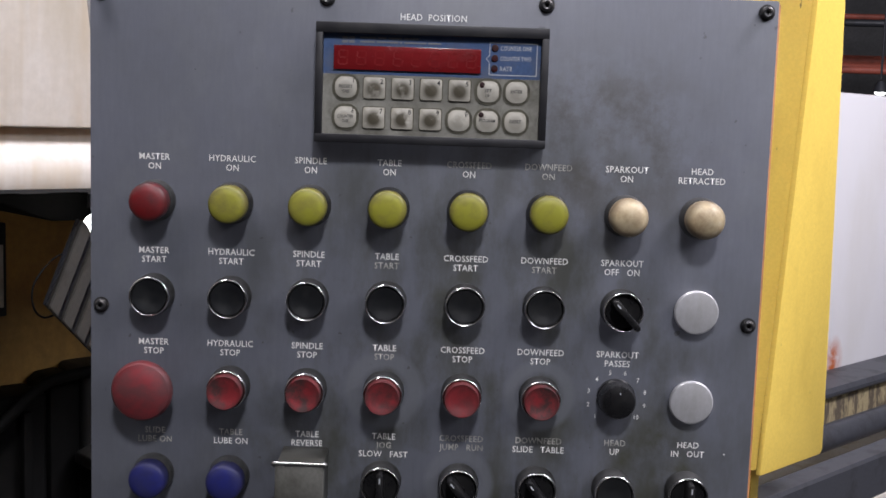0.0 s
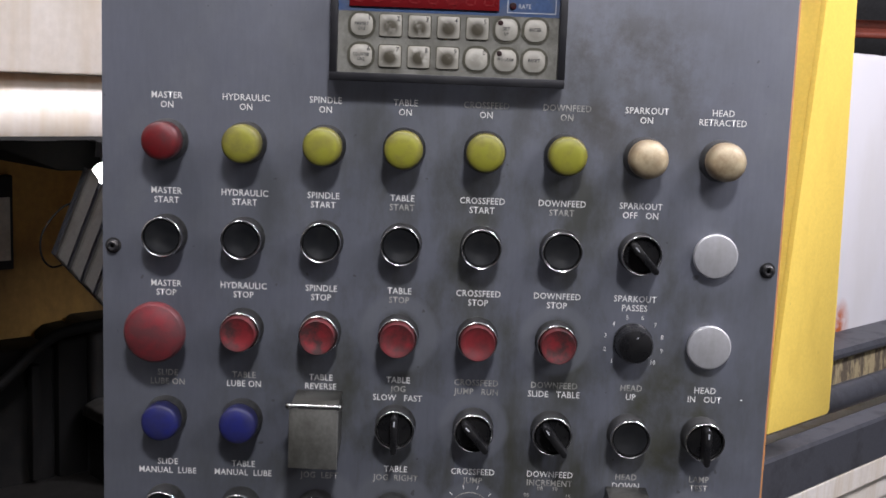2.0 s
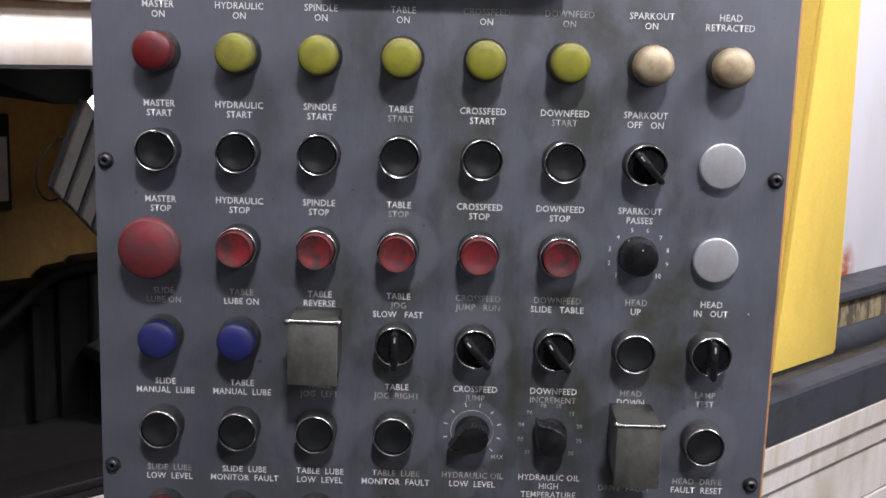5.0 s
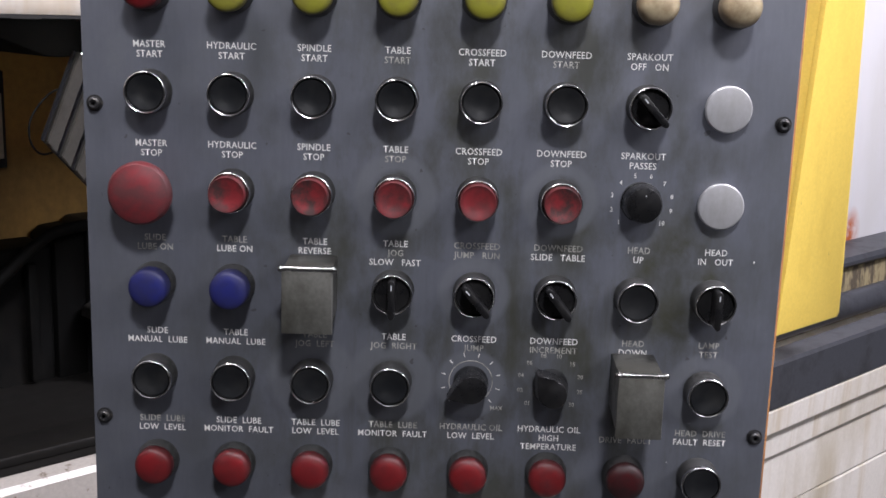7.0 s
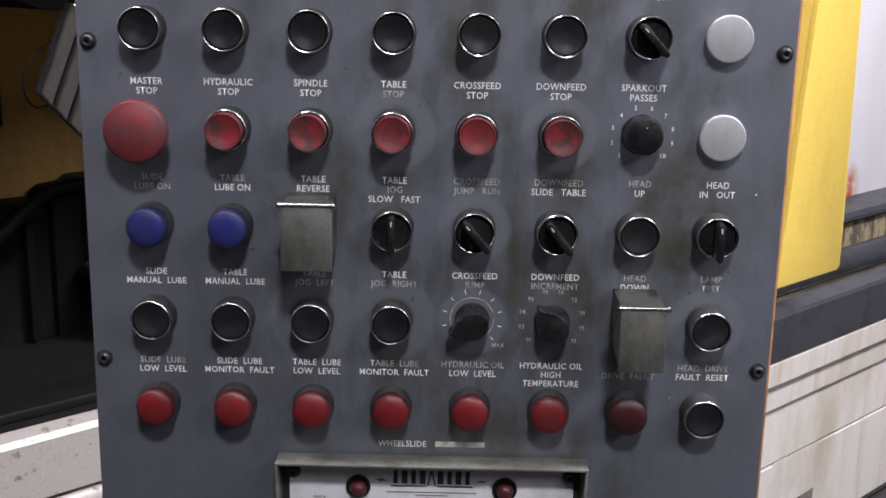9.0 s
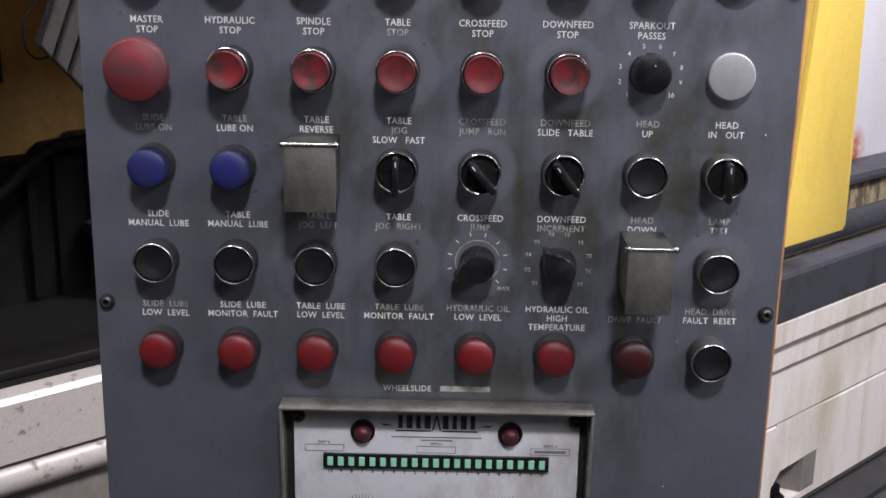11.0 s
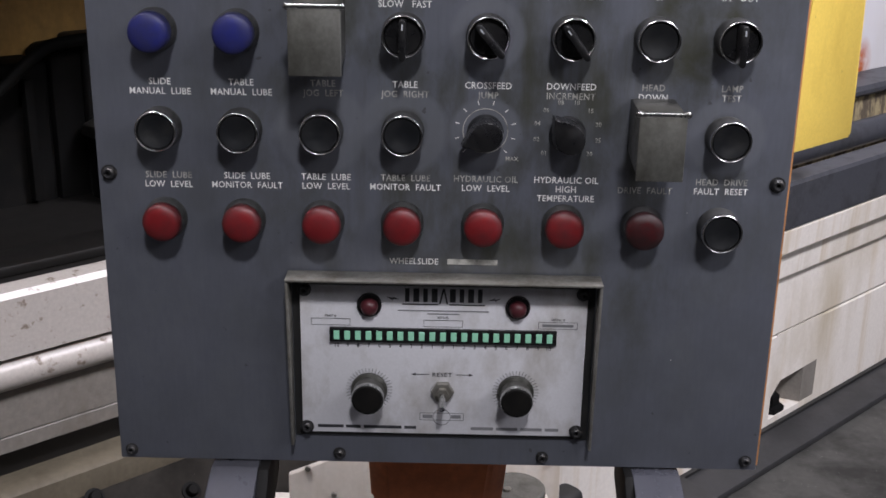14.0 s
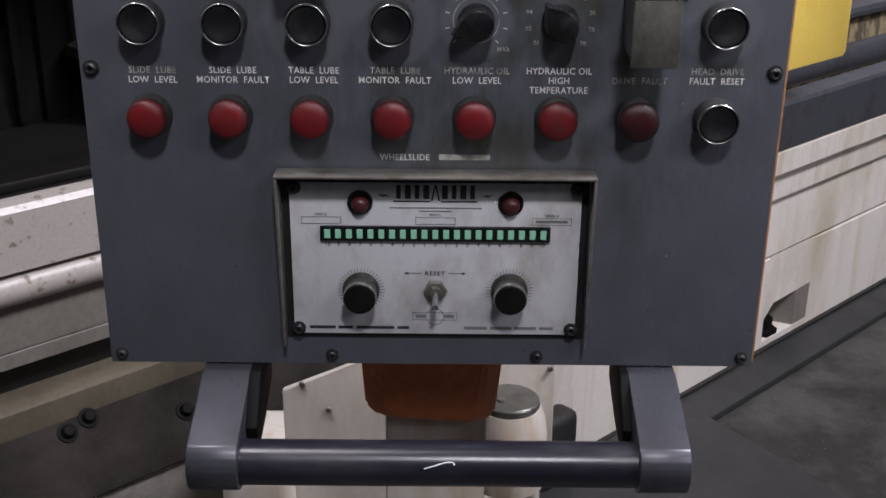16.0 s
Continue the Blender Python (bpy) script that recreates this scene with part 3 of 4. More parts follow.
# wheel head, white, overhanging
head = empty("wheel_head", "oil-streaked white wheel head hanging over the machine table", "machine head", m=BED)
HU = (-3.2, -0.7)
part("cover", box(*HU, 0.084, 0.9, 1.699, 3.0, 0.006), M_WHITE, head)
# block added under the head, near-black to give the deep shade below the lip
part("underside", prism([(-1.78, 1.6005), (-1.62, 1.540), (-0.71, 1.525), (-0.71, 1.6005)], 0.30, 0.78, "y", 0.004), M_NEAR_BLACK, head, "near-black underside of the head with shade put into its colour")
part("lip", prism([(0.098, 1.609), (0.094, 1.618), (0.094, 1.644), (0.104, 1.66), (0.120, 1.698), (0.9, 1.698), (0.9, 1.60), (0.11, 1.604)], *HU, "x"), M_WHITE, head, "stained white lip")
random.seed(8)
bm = bmesh.new()
u = HU[0]
while u < HU[1]:
    w = random.uniform(0.015, 0.05)
    box(u, u + w, 0.096, 0.12, 1.6035 - random.choice((0.0, 0.001, 0.003)), 1.6085, 0, bm=bm)
    u += w
part("gasket_edge", bm, M_RUBBER, head, "ragged black gasket edge")
col = tagged(part("machine_column", box(-3.2, -0.55, 0.80, 1.3, 0.60, 1.6, 0.02), M_AMBER, m=BED), "grimy amber painted column in shadow under the head", "machine column")
sign = empty("notice_sign", "small paper notice in a black frame on the amber column", "sign", m=BED)
part("frame", box(-1.70, -1.497, 0.785, 0.799, 1.295, 1.49, 0.003), M_RUBBER, sign)
part("paper", box(-1.68, -1.506, 0.780, 0.7845, 1.315, 1.445, 0.0), M_PAPER, sign)

# ribbed cover that hangs at a slant beside the head
ribs = empty("ribbed_cover", "slanted grey ribbed metal cover under the wheel head", "cover", m=BED)
e1, e2 = Vector((0.056, 0, 0.134)), Vector((0.0215, 0, -0.0230))
corner = Vector((-1.694, 0.15, 1.422))
for i in range(7):
    a = corner + e2 * i
    pts = [a, a + e1, a + e1 + e2 * 0.86, a + e2 * 0.86]
    bm = bmesh.new()
    for dy, g in ((0.0, 0.0), (0.012, 0.0)):
        for k, p in enumerate(pts):
            bm.verts.new(p + Vector((0, dy + (0.010 if k in (2, 3) else 0.0), 0)))
    bm.verts.ensure_lookup_table()
    v = bm.verts
    for q in ((0, 1, 2, 3), (7, 6, 5, 4), (0, 4, 5, 1), (1, 5, 6, 2), (2, 6, 7, 3), (3, 7, 4, 0)):
        bm.faces.new([v[k] for k in q])
    bmesh.ops.bevel(bm, geom=list(bm.edges), offset=0.002, segments=2, affect="EDGES")
    part("rib", bm, M_RIB, ribs)
a = corner + Vector((0.0, 0.03, 0.0))
part("backing", prism([((a + e1 * 0.02)[0], (a + e1 * 0.02)[2]), ((a + e1)[0], (a + e1)[2]), ((a + e1 + e2 * 6.8)[0], (a + e1 + e2 * 6.8)[2]), ((a + e2 * 6.8)[0], (a + e2 * 6.8)[2])], 0.168, 0.176, "y"), M_BAR, ribs)
part("bracket", box(-1.58, -1.45, 0.18, 0.24, 1.46, 1.603, 0.005), M_BAR, ribs)
wire = tagged(part("cable", tube([(-1.62, 0.22, 1.50), (-1.665, 0.2, 1.49), (-1.70, 0.19, 1.455), (-1.702, 0.19, 1.42), (-1.685, 0.19, 1.40), (-1.65, 0.2, 1.405)], 0.0016, 8), M_NEAR_BLACK, m=BED), "thin black cable looped beside the ribbed cover", "cable")

# glowing bulb added to give a bright patch; no lamp is known here
bright_patch_bulb = empty("bright_patch_bulb", "small glowing bulb added for a bright patch behind the ribbed cover", "lamp", m=BED @ pose(-1.592, 0.20, 1.540))
part("bulb", lathe([(0, 0.022), (0.012, 0.019), (0.020, 0.010), (0.022, 0.0), (0.018, -0.010), (0, -0.012)], 24), m_glow, bright_patch_bulb)
part("holder", lathe([(0, 0.06), (0.012, 0.06), (0.014, 0.03), (0, 0.03)], 16, axis="z"), M_BAR, bright_patch_bulb)

# machine table, its colour darkened for the head's shadow
table = empty("machine_table", "dark oily machine table with the head's shadow put into its colour", "machine table", m=NEAR)
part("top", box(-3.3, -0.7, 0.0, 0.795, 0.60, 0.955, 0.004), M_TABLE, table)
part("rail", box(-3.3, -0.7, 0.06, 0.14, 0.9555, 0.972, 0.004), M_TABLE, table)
# castings behind the table, shade put into their near-black colour
casting = empty("fixture_casting", "castings behind the machine table, near-black with shade put into their colour", "casting", m=BED)
part("body", box(-3.2, -1.458, 0.68, 0.795, 0.605, 1.150, 0.012, 3), M_NEAR_BLACK, casting)
part("step", prism([(-1.457, 0.605), (-1.457, 1.158), (-1.440, 1.172), (-1.392, 1.176), (-1.392, 0.605)], 0.672, 0.79, "y", 0.006), M_NEAR_BLACK, casting)
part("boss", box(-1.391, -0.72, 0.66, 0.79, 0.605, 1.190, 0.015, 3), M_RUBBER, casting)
part("rib", box(-1.52, -1.50, 0.655, 0.679, 0.88, 1.12, 0.004), M_NEAR_BLACK, casting)
# clamp block; the base is near-black to hold the shade below the jaw
vise = empty("clamp_block", "dull steel clamp block on a base painted near-black for shade", "clamp", m=BED)
part("base", box(-1.40, -0.72, 0.54, 0.655, 0.80, 0.9995, 0.006), M_NEAR_BLACK, vise)
part("jaw", prism([(-1.416, 1.000), (-1.410, 1.022), (-1.385, 1.032), (-0.72, 1.032), (-0.72, 1.000)], 0.53, 0.655, "y", 0.004), M_RIB, vise, "dull steel jaw")
tagged(part("hose", tube([(-2.0, 0.60, 1.03), (-1.72, 0.61, 1.055), (-1.60, 0.62, 1.10), (-1.51, 0.63, 1.165), (-1.44, 0.63, 1.19), (-1.2, 0.63, 1.20)], 0.012), M_NEAR_BLACK, m=BED), "black coolant hose along the castings", "hose")

# ---- covers and motor below the pendant ----
cover = empty("gear_cover", "oil-stained white sheet cover bolted to the machine", "cover")
part("sheet", prism([(-0.232, 0.0), (-0.236, 0.618), (-0.13, 0.662), (0.0, 0.712), (0.186, 0.735), (0.186, 0.49), (0.03, 0.49), (0.03, 0.0)], 0.50, 0.512, "y", 0.003), M_WHITE, cover)
for x, z in ((-0.205, 0.630), (0.178, 0.660), (-0.165, 0.585), (-0.2, 0.30)):
    part("bolt", lathe([(0, 0.003), (0.0042, 0.003), (0.005, 0.0), (0, 0)], 12), M_FLANGE, cover, m=pose(x, 0.499, z))
sump = tagged(part("sump_box", box(-0.330, -0.222, 0.44, 0.66, 0.0, 0.50, 0.02, 3), M_WHITE), "dirty cream metal box with rounded edges beside the cover", "box")
motor = empty("drive_motor", "cream round motor with a grey cap beside the pedestal", "motor", m=pose(0.110, 0.40, 0.018))
part("body", lathe([(0, 0.508), (0.055, 0.508), (0.0565, 0.518), (0.0565, 0.590), (0.053, 0.615), (0.046, 0.634), (0, 0.634)], 40, axis="z"), M_WHITE, motor)
part("cap", lathe([(0, 0.6345), (0.0435, 0.6345), (0.0445, 0.637), (0.0435, 0.644), (0.041, 0.646), (0, 0.646)], 40, axis="z"), M_COVER, motor, "grey cap")
part("cap_screw", lathe([(0, 0.646), (0.006, 0.646), (0.006, 0.650), (0, 0.651)], 6, axis="z"), M_FLANGE, motor, m=pose(-0.012, -0.012, 0))
for x0, x1 in ((0.000, 0.026), (0.035, 0.048)):
    part("leg", box(x0, x1, -0.012, 0.012, 0.018, 0.511, 0.002), M_WHITE, motor)
pump = tagged(part("valve_block", box(-0.76, -0.635, -0.07, -0.004, 0.0, 0.205, 0.02, 3), M_RUBBER, m=BED), "dark greasy valve block against the machine bed", "valve")

# ---- the pendant control station ----
station = empty("control_station", "worn slate grey control panel with button rows on a cream post", "control panel")
part("front_plate", box(-0.331, 0.331, 0.0, 0.005, 0.922, 1.852, 0.0015, 2), M_PANEL, station, "worn slate grey front plate with oily smears")
part("enclosure", box(-0.3312, 0.3345, 0.0055, 0.22, 0.924, 1.850, 0.002), M_EDGE, station, "orange painted enclosure behind the plate")
bm = bmesh.new()
rings = []
for y, inset in ((0.13, 0.020), (0.150, 0.0), (0.30, 0.0)):
    shape = ((-0.068, 0.777), (-0.081, 0.790), (-0.090, 0.930), (0.091, 0.930), (0.075, 0.780), (0.066, 0.771))
    rings.append([bm.verts.new((x - math.copysign(inset, x), y, z + (inset * 0.4 if z < 0.9 else 0.0))) for x, z in shape])
for r0, r1 in zip(rings, rings[1:]):
    for i in range(6):
        bm.faces.new((r0[i], r0[(i + 1) % 6], r1[(i + 1) % 6], r1[i]))
bm.faces.new(rings[0])
bm.faces.new(rings[2][::-1])
bmesh.ops.recalc_face_normals(bm, faces=bm.faces)
bmesh.ops.bevel(bm, geom=list(bm.edges), offset=0.004, segments=2, affect="EDGES")
part("swivel_box", bm, M_ORANGE, station, "grimy orange swivel box")
part("post", box(-0.058, 0.066, 0.165, 0.285, 0.06, 0.785, 0.006), M_WHITE, station, "dirty cream square post")
part("base_plate", box(-0.15, 0.15, 0.07, 0.37, 0.036, 0.062, 0.003), M_CREAM, station)

part("cable", tube([(-0.380, 0.12, 2.10), (-0.374, 0.12, 1.95), (-0.370, 0.12, 1.87), (-0.361, 0.12, 1.79), (-0.345, 0.12, 1.73), (-0.325, 0.12, 1.70)], 0.0045, 10), M_CONDUIT, station, "pale grey cable into the side of the enclosure")

COLS = [-0.2675, -0.1915, -0.1150, -0.0382, 0.0395, 0.1170, 0.1935, 0.2668]
ROWS_Z = [1.641, 1.5488, 1.4585, 1.3663, 1.2748, 1.1858]

LABELS = {
    (0, 1.6845): ("MASTER|ON", "HYDRAULIC|ON", "SPINDLE|ON", "TABLE|ON", "*CROSSFEED|ON", "*DOWNFEED|*ON", "SPARKOUT|ON", "HEAD|RETRACTED"),
    (1, 1.5925): ("MASTER|START", "HYDRAULIC|START", "SPINDLE|START", "TABLE|*START", "CROSSFEED|START", "DOWNFEED|*START", "SPARKOUT|OFF   ON", ""),
    (2, 1.5010): ("MASTER|STOP", "HYDRAULIC|STOP", "SPINDLE|STOP", "TABLE|*STOP", "CROSSFEED|STOP", "DOWNFEED|STOP", "SPARKOUT|PASSES", ""),
    (3, 1.4110): ("*SLIDE|*LUBE ON", "*TABLE|LUBE ON", "TABLE|REVERSE", "TABLE|*JOG|SLOW   FAST", "*CROSSFEED|*JUMP   RUN", "*DOWNFEED|SLIDE   TABLE", "*HEAD|UP", "HEAD|IN   OUT"),
    (4, 1.3190): ("SLIDE|MANUAL  LUBE", "TABLE|MANUAL  LUBE", "*TABLE|*JOG  LEFT", "TABLE|*JOG  RIGHT", "CROSSFEED|*JUMP", "DOWNFEED|*INCREMENT", "*HEAD|DOWN", "*LAMP|*TEST"),
    (5, 1.2290): ("*SLIDE  LUBE|LOW  LEVEL", "SLIDE  LUBE|MONITOR  FAULT", "TABLE  LUBE|LOW  LEVEL", "*TABLE  LUBE|MONITOR  FAULT", "*HYDRAULIC OIL|LOW  LEVEL", "HYDRAULIC OIL|HIGH|TEMPERATURE", "|*DRIVE  FAULT", "*HEAD  DRIVE|FAULT  RESET"),
}
# the print sits a little off the holes
LABEL_DX = (-0.0003, -0.0004, -0.0004, 0.0012, 0.0016, 0.0046)
for (row, top), words in LABELS.items():
    for c, w in enumerate(words):
        for k, line in enumerate(w.split("|")):
            if line:
                worn = line.startswith("*")
                lettering(line.lstrip("*"), COLS[c] + LABEL_DX[row] - (0.00068 * c if row == 5 else 0.0), top - 0.0004 + 0.00034 * c - 0.0091 * k, station, M_WORN_TXT if worn else M_WHITE_TXT)
lettering("HEAD  POSITION", 0.0, 1.8255, station, M_WHITE_TXT)
lettering("WHEELSLIDE", -0.027, 1.1455, station, M_WHITE_TXT)
part("lettering", box(0.006, 0.055, -0.0006, 0.0, 1.1428, 1.1482), M_WORN_TXT, station, "white bar of worn print")

# plate screws
screw_me = finish("screw", lathe([(0.0022, 0.0025), (0.0022, 0.0058), (0.0042, 0.0064), (0.0062, 0.005), (0.0066, 0.001), (0.0085, 0.0008), (0.0085, 0.0), (0, 0)], 20), M_SCREW)
SPOTS = [(x, z) for x in (-0.319, -0.1025, 0.1080, 0.319) for z in (1.8405, 0.9325)] + [(x, z) for x in (-0.320, 0.320) for z in (1.536, 1.2295)]
for x, z in SPOTS:
    part("screw", screw_me, None, station, m=pose(x, -0.0002, z) @ Matrix.Scale(0.78 if z < 1 else 0.92, 4))

# meshes shared by alike controls
ring_me = finish("collar", lathe([(0.0173, 0.003), (0.0174, 0.0190), (0.0190, 0.0190), (0.0193, 0.006), (0.0202, 0.0040), (0.0203, 0.0), (0, 0)], 48), M_SLEEVE)
rim_me = finish("bezel", lathe([(0.0175, 0.0180), (0.0175, 0.0218), (0.0179, 0.0226), (0.0185, 0.0229), (0.0191, 0.0225), (0.0195, 0.0215), (0.0196, 0.0192), (0.0191, 0.0180)], 48), M_CHROME)
sleeve_me = finish("sleeve", lathe([(0.0170, 0.012), (0.0186, 0.0125), (0.0192, 0.011), (0.0206, 0.003), (0.0206, 0.0), (0, 0)], 44), M_SLEEVE)


def lens_me(name, material, dome=0.0, low=0.0):
    return finish(name, lathe([(0.0172, 0.008), (0.0184, 0.0135), (0.0184, 0.0262 - low), (0.0176, 0.0285 - low), (0.0160, 0.0297 - low + dome * 0.4), (0.0095, 0.0306 - low + dome), (0, 0.0310 - low + dome * 1.3)], 44), material)


def cap_me(name, material, height):
    return finish(name, lathe([(0.0167, 0.004), (0.0171, height - 0.0016), (0.0163, height), (0.0140, height - 0.0004), (0.009, height - 0.0022), (0.004, height - 0.0030), (0, height - 0.0031)], 44), material)


LENS = {"y": lens_me("lens", M_YELLOW_LENS), "r": lens_me("lens", M_RED_LENS, 0.001), "b": lens_me("lens", M_BLUE_LENS), "w": lens_me("lens", M_CREAM_LENS, 0.005), "d": lens_me("lens", M_DARKRED_LENS, 0.001, 0.006), "s": lens_me("lens", M_RED_LENS, 0.001, 0.006)}
LENS_NAME = {"y": "dirty yellow lens", "r": "red lens", "b": "blue lens", "w": "yellowed cream lens", "d": "blackened dark red lens", "s": "red lens"}
CAP_BLACK, CAP_RED = cap_me("cap", M_BLACK_MATT, 0.0208), cap_me("cap", M_RED_CAP, 0.0340)


def pilot_lamp(c, r, kind):
    ob = part("pilot_lamp", sleeve_me, None, station, m=pose(COLS[c], -0.0002, ROWS_Z[r]))
    part("lens", LENS[kind], None, ob, LENS_NAME[kind])


def push_button(c, r, red=False, turn=0.0):
    ob = part("push_button", ring_me, None, station, m=pose(COLS[c], -0.0002, ROWS_Z[r], 0, turn, 0))
    part("bezel", rim_me, None, ob, "worn chrome bezel")
    part("cap", CAP_RED if red else CAP_BLACK, None, ob, "worn red cap" if red else "black cap")


def lever_mesh():
    pts = []
    for i in range(9):
        a = math.pi * i / 8
        pts.append((0.0042 * math.cos(a), 0.0125 + 0.0042 * math.sin(a)))
    for i in range(9):
        a = math.pi + math.pi * i / 8
        pts.append((0.0040 * math.cos(a), -0.0160 + 0.0040 * math.sin(a)))
    bm = prism(pts, -0.035, -0.0165, "y", 0.0008)
    for v in bm.verts:
        if v.co.y < -0.025:
            v.co.x *= 0.8
            v.co.z *= 0.97 if v.co.z > 0 else 1.06
    return finish("lever", bm, M_BLACK)


LEVER = lever_mesh()
DISC = finish("disc", lathe([(0.0171, 0.004), (0.0171, 0.0175), (0.0163, 0.0185), (0, 0.0185)], 40), M_BLACK)
MARK = finish("mark", box(-0.0006, 0.0006, -0.0357, -0.0345, 0.0075, 0.0125), M_CREAM_PRINT)


def selector(c, r, angle):
    ob = part("selector_switch", ring_me, None, station, m=pose(COLS[c], -0.0002, ROWS_Z[r]))
    part("bezel", rim_me, None, ob, "worn chrome bezel")
    part("disc", DISC, None, ob)
    part("lever", LEVER, None, ob, "black lever", pose(0, 0, 0, 0, angle, 0))
    part("pointer_line", MARK, None, ob, "white pointer line", pose(0, 0, 0, 0, angle, 0))


for c in range(8):
    pilot_lamp(c, 0, "ryyyyyww"[c])
for c in range(6):
    push_button(c, 1, turn=20 * c)
    if c:
        push_button(c, 2, True, 33 * c)
selector(6, 1, -42)
mush = part("mushroom_button", lathe([(0, 0), (0.021, 0), (0.021, 0.006), (0.0165, 0.008), (0.0165, 0.018), (0.0275, 0.020), (0.0296, 0.0235), (0.0296, 0.0285), (0.0272, 0.0325), (0.018, 0.0362), (0.009, 0.0374), (0, 0.0378)], 56),
            M_MUSHROOM, station, "large worn red mushroom stop button", pose(COLS[0] - 0.005, -0.0002, ROWS_Z[2] - 0.002))
for r in (1, 2):
    part("hole_plug", lathe([(0, 0), (0.020, 0), (0.0205, 0.003), (0.0217, 0.006), (0.0217, 0.0085), (0.0206, 0.0100), (0.0185, 0.0104), (0, 0.0106)], 48), M_ALU, station, "round aluminium hole plug", pose(COLS[7], -0.0002, ROWS_Z[r]))
for c in (0, 1):
    pilot_lamp(c, 3, "b")
for c, a in ((3, 0), (4, -40), (5, -37), (7, 0)):
    selector(c, 3, a)
push_button(6, 3)
for c in (0, 1, 2, 3, 7):
    push_button(c, 4, turn=41 * c)
for c in range(7):
    pilot_lamp(c, 5, "ssssssd"[c])
push_button(7, 5)

# ten-way switch
bm = bmesh.new()
prof, seg = [(0.0190, 0.0), (0.0190, 0.005), (0.0182, 0.006), (0.0176, 0.019), (0.0160, 0.0225), (0.0110, 0.0240), (0, 0.0244)], 60
lathe(prof, seg, bm)
for v in bm.verts:
    rad = math.hypot(v.co.x, v.co.z)
    if rad > 0.015 and v.co.y < -0.0065:
        k = 0.985 if int(round(math.atan2(v.co.z, v.co.x) / (2 * math.pi) * seg)) % 2 else 1.0
        v.co.x, v.co.z = v.co.x * k, v.co.z * k
ten = part("rotary_switch", bm, M_BLACK, station, "round black ten-way knob", pose(COLS[6] - 0.0005, -0.0002, ROWS_Z[2] + 0.001))
part("pointer_line", box(-0.0006, 0.0006, -0.0246, -0.0236, 0.0085, 0.0098), M_CREAM_PRINT, ten, "white pointer line", pose(0, 0, 0, 0, 6, 0))
for i in range(10):
    a = radians(225 - 30 * i)
    lettering(str(i + 1), COLS[6] + 0.0005 + 0.0290 * math.cos(a), 1.4585 + 0.0265 * math.sin(a), station, M_WHITE_TXT, 0.0044)


def pointer_knob(c, r, angle, label):
    """A knob with a wide pointed grip on a round skirt."""
    ob = part("rotary_knob", lathe([(0, 0), (0.0185, 0), (0.0185, 0.002), (0.0172, 0.006), (0.0160, 0.010), (0, 0.0105)], 44), M_BLACK_MATT, station, label, pose(COLS[c], -0.0002, ROWS_Z[r] + 0.0005) @ Matrix.Scale(0.94, 4))
    pts = [(0.0, 0.0275), (0.0115, 0.0125)]
    for i in range(11):
        a = radians(40 - 26 * i)
        pts.append((0.0172 * math.cos(a), 0.0172 * math.sin(a) - 0.001))
    pts.append((-0.0115, 0.0125))
    bm = prism(pts, -0.027, -0.0095, "y", 0.0012)
    for v in bm.verts:
        if v.co.y < -0.02:
            v.co.x, v.co.z = v.co.x * 0.86, v.co.z * 0.93
    part("grip", bm, M_BLACK, ob, "black pointed grip", pose(0, 0, 0, 0, angle, 0))
    return ob


pointer_knob(4, 4, -112, "black pointer knob with a worn dial")
pointer_knob(5, 4, -38, "black pointer knob turned to the upper numbers")
part("dial_ring", lathe([(0.0208, 0.0), (0.0208, 0.0003), (0.0216, 0.0003), (0.0216, 0.0)], 48), M_WORN_TXT, station, m=pose(COLS[4], -0.0002, ROWS_Z[4] + 0.002))
tick_me = finish("dial_tick", box(-0.0004, 0.0004, -0.0003, 0, 0.0255, 0.0295), M_WHITE_TXT)
for i in range(10):
    part("dial_tick", tick_me, None, station, m=pose(COLS[4], -0.0002, ROWS_Z[4] + 0.002, 0, -135 + 30 * i, 0))
lettering("MAX", COLS[4] + 0.026, ROWS_Z[4] - 0.0245, station, M_WORN_TXT, 0.0042)
for i, w in enumerate(("01", "02", "04", "06", "08", "10", "15", "20", "25", "30")):
    if w:
        a = radians(223 - 29.6 * i)
        lettering(w, COLS[5] + 0.0300 * math.cos(a), ROWS_Z[4] + 0.002 + 0.0295 * math.sin(a), station, M_WORN_TXT, 0.0042)


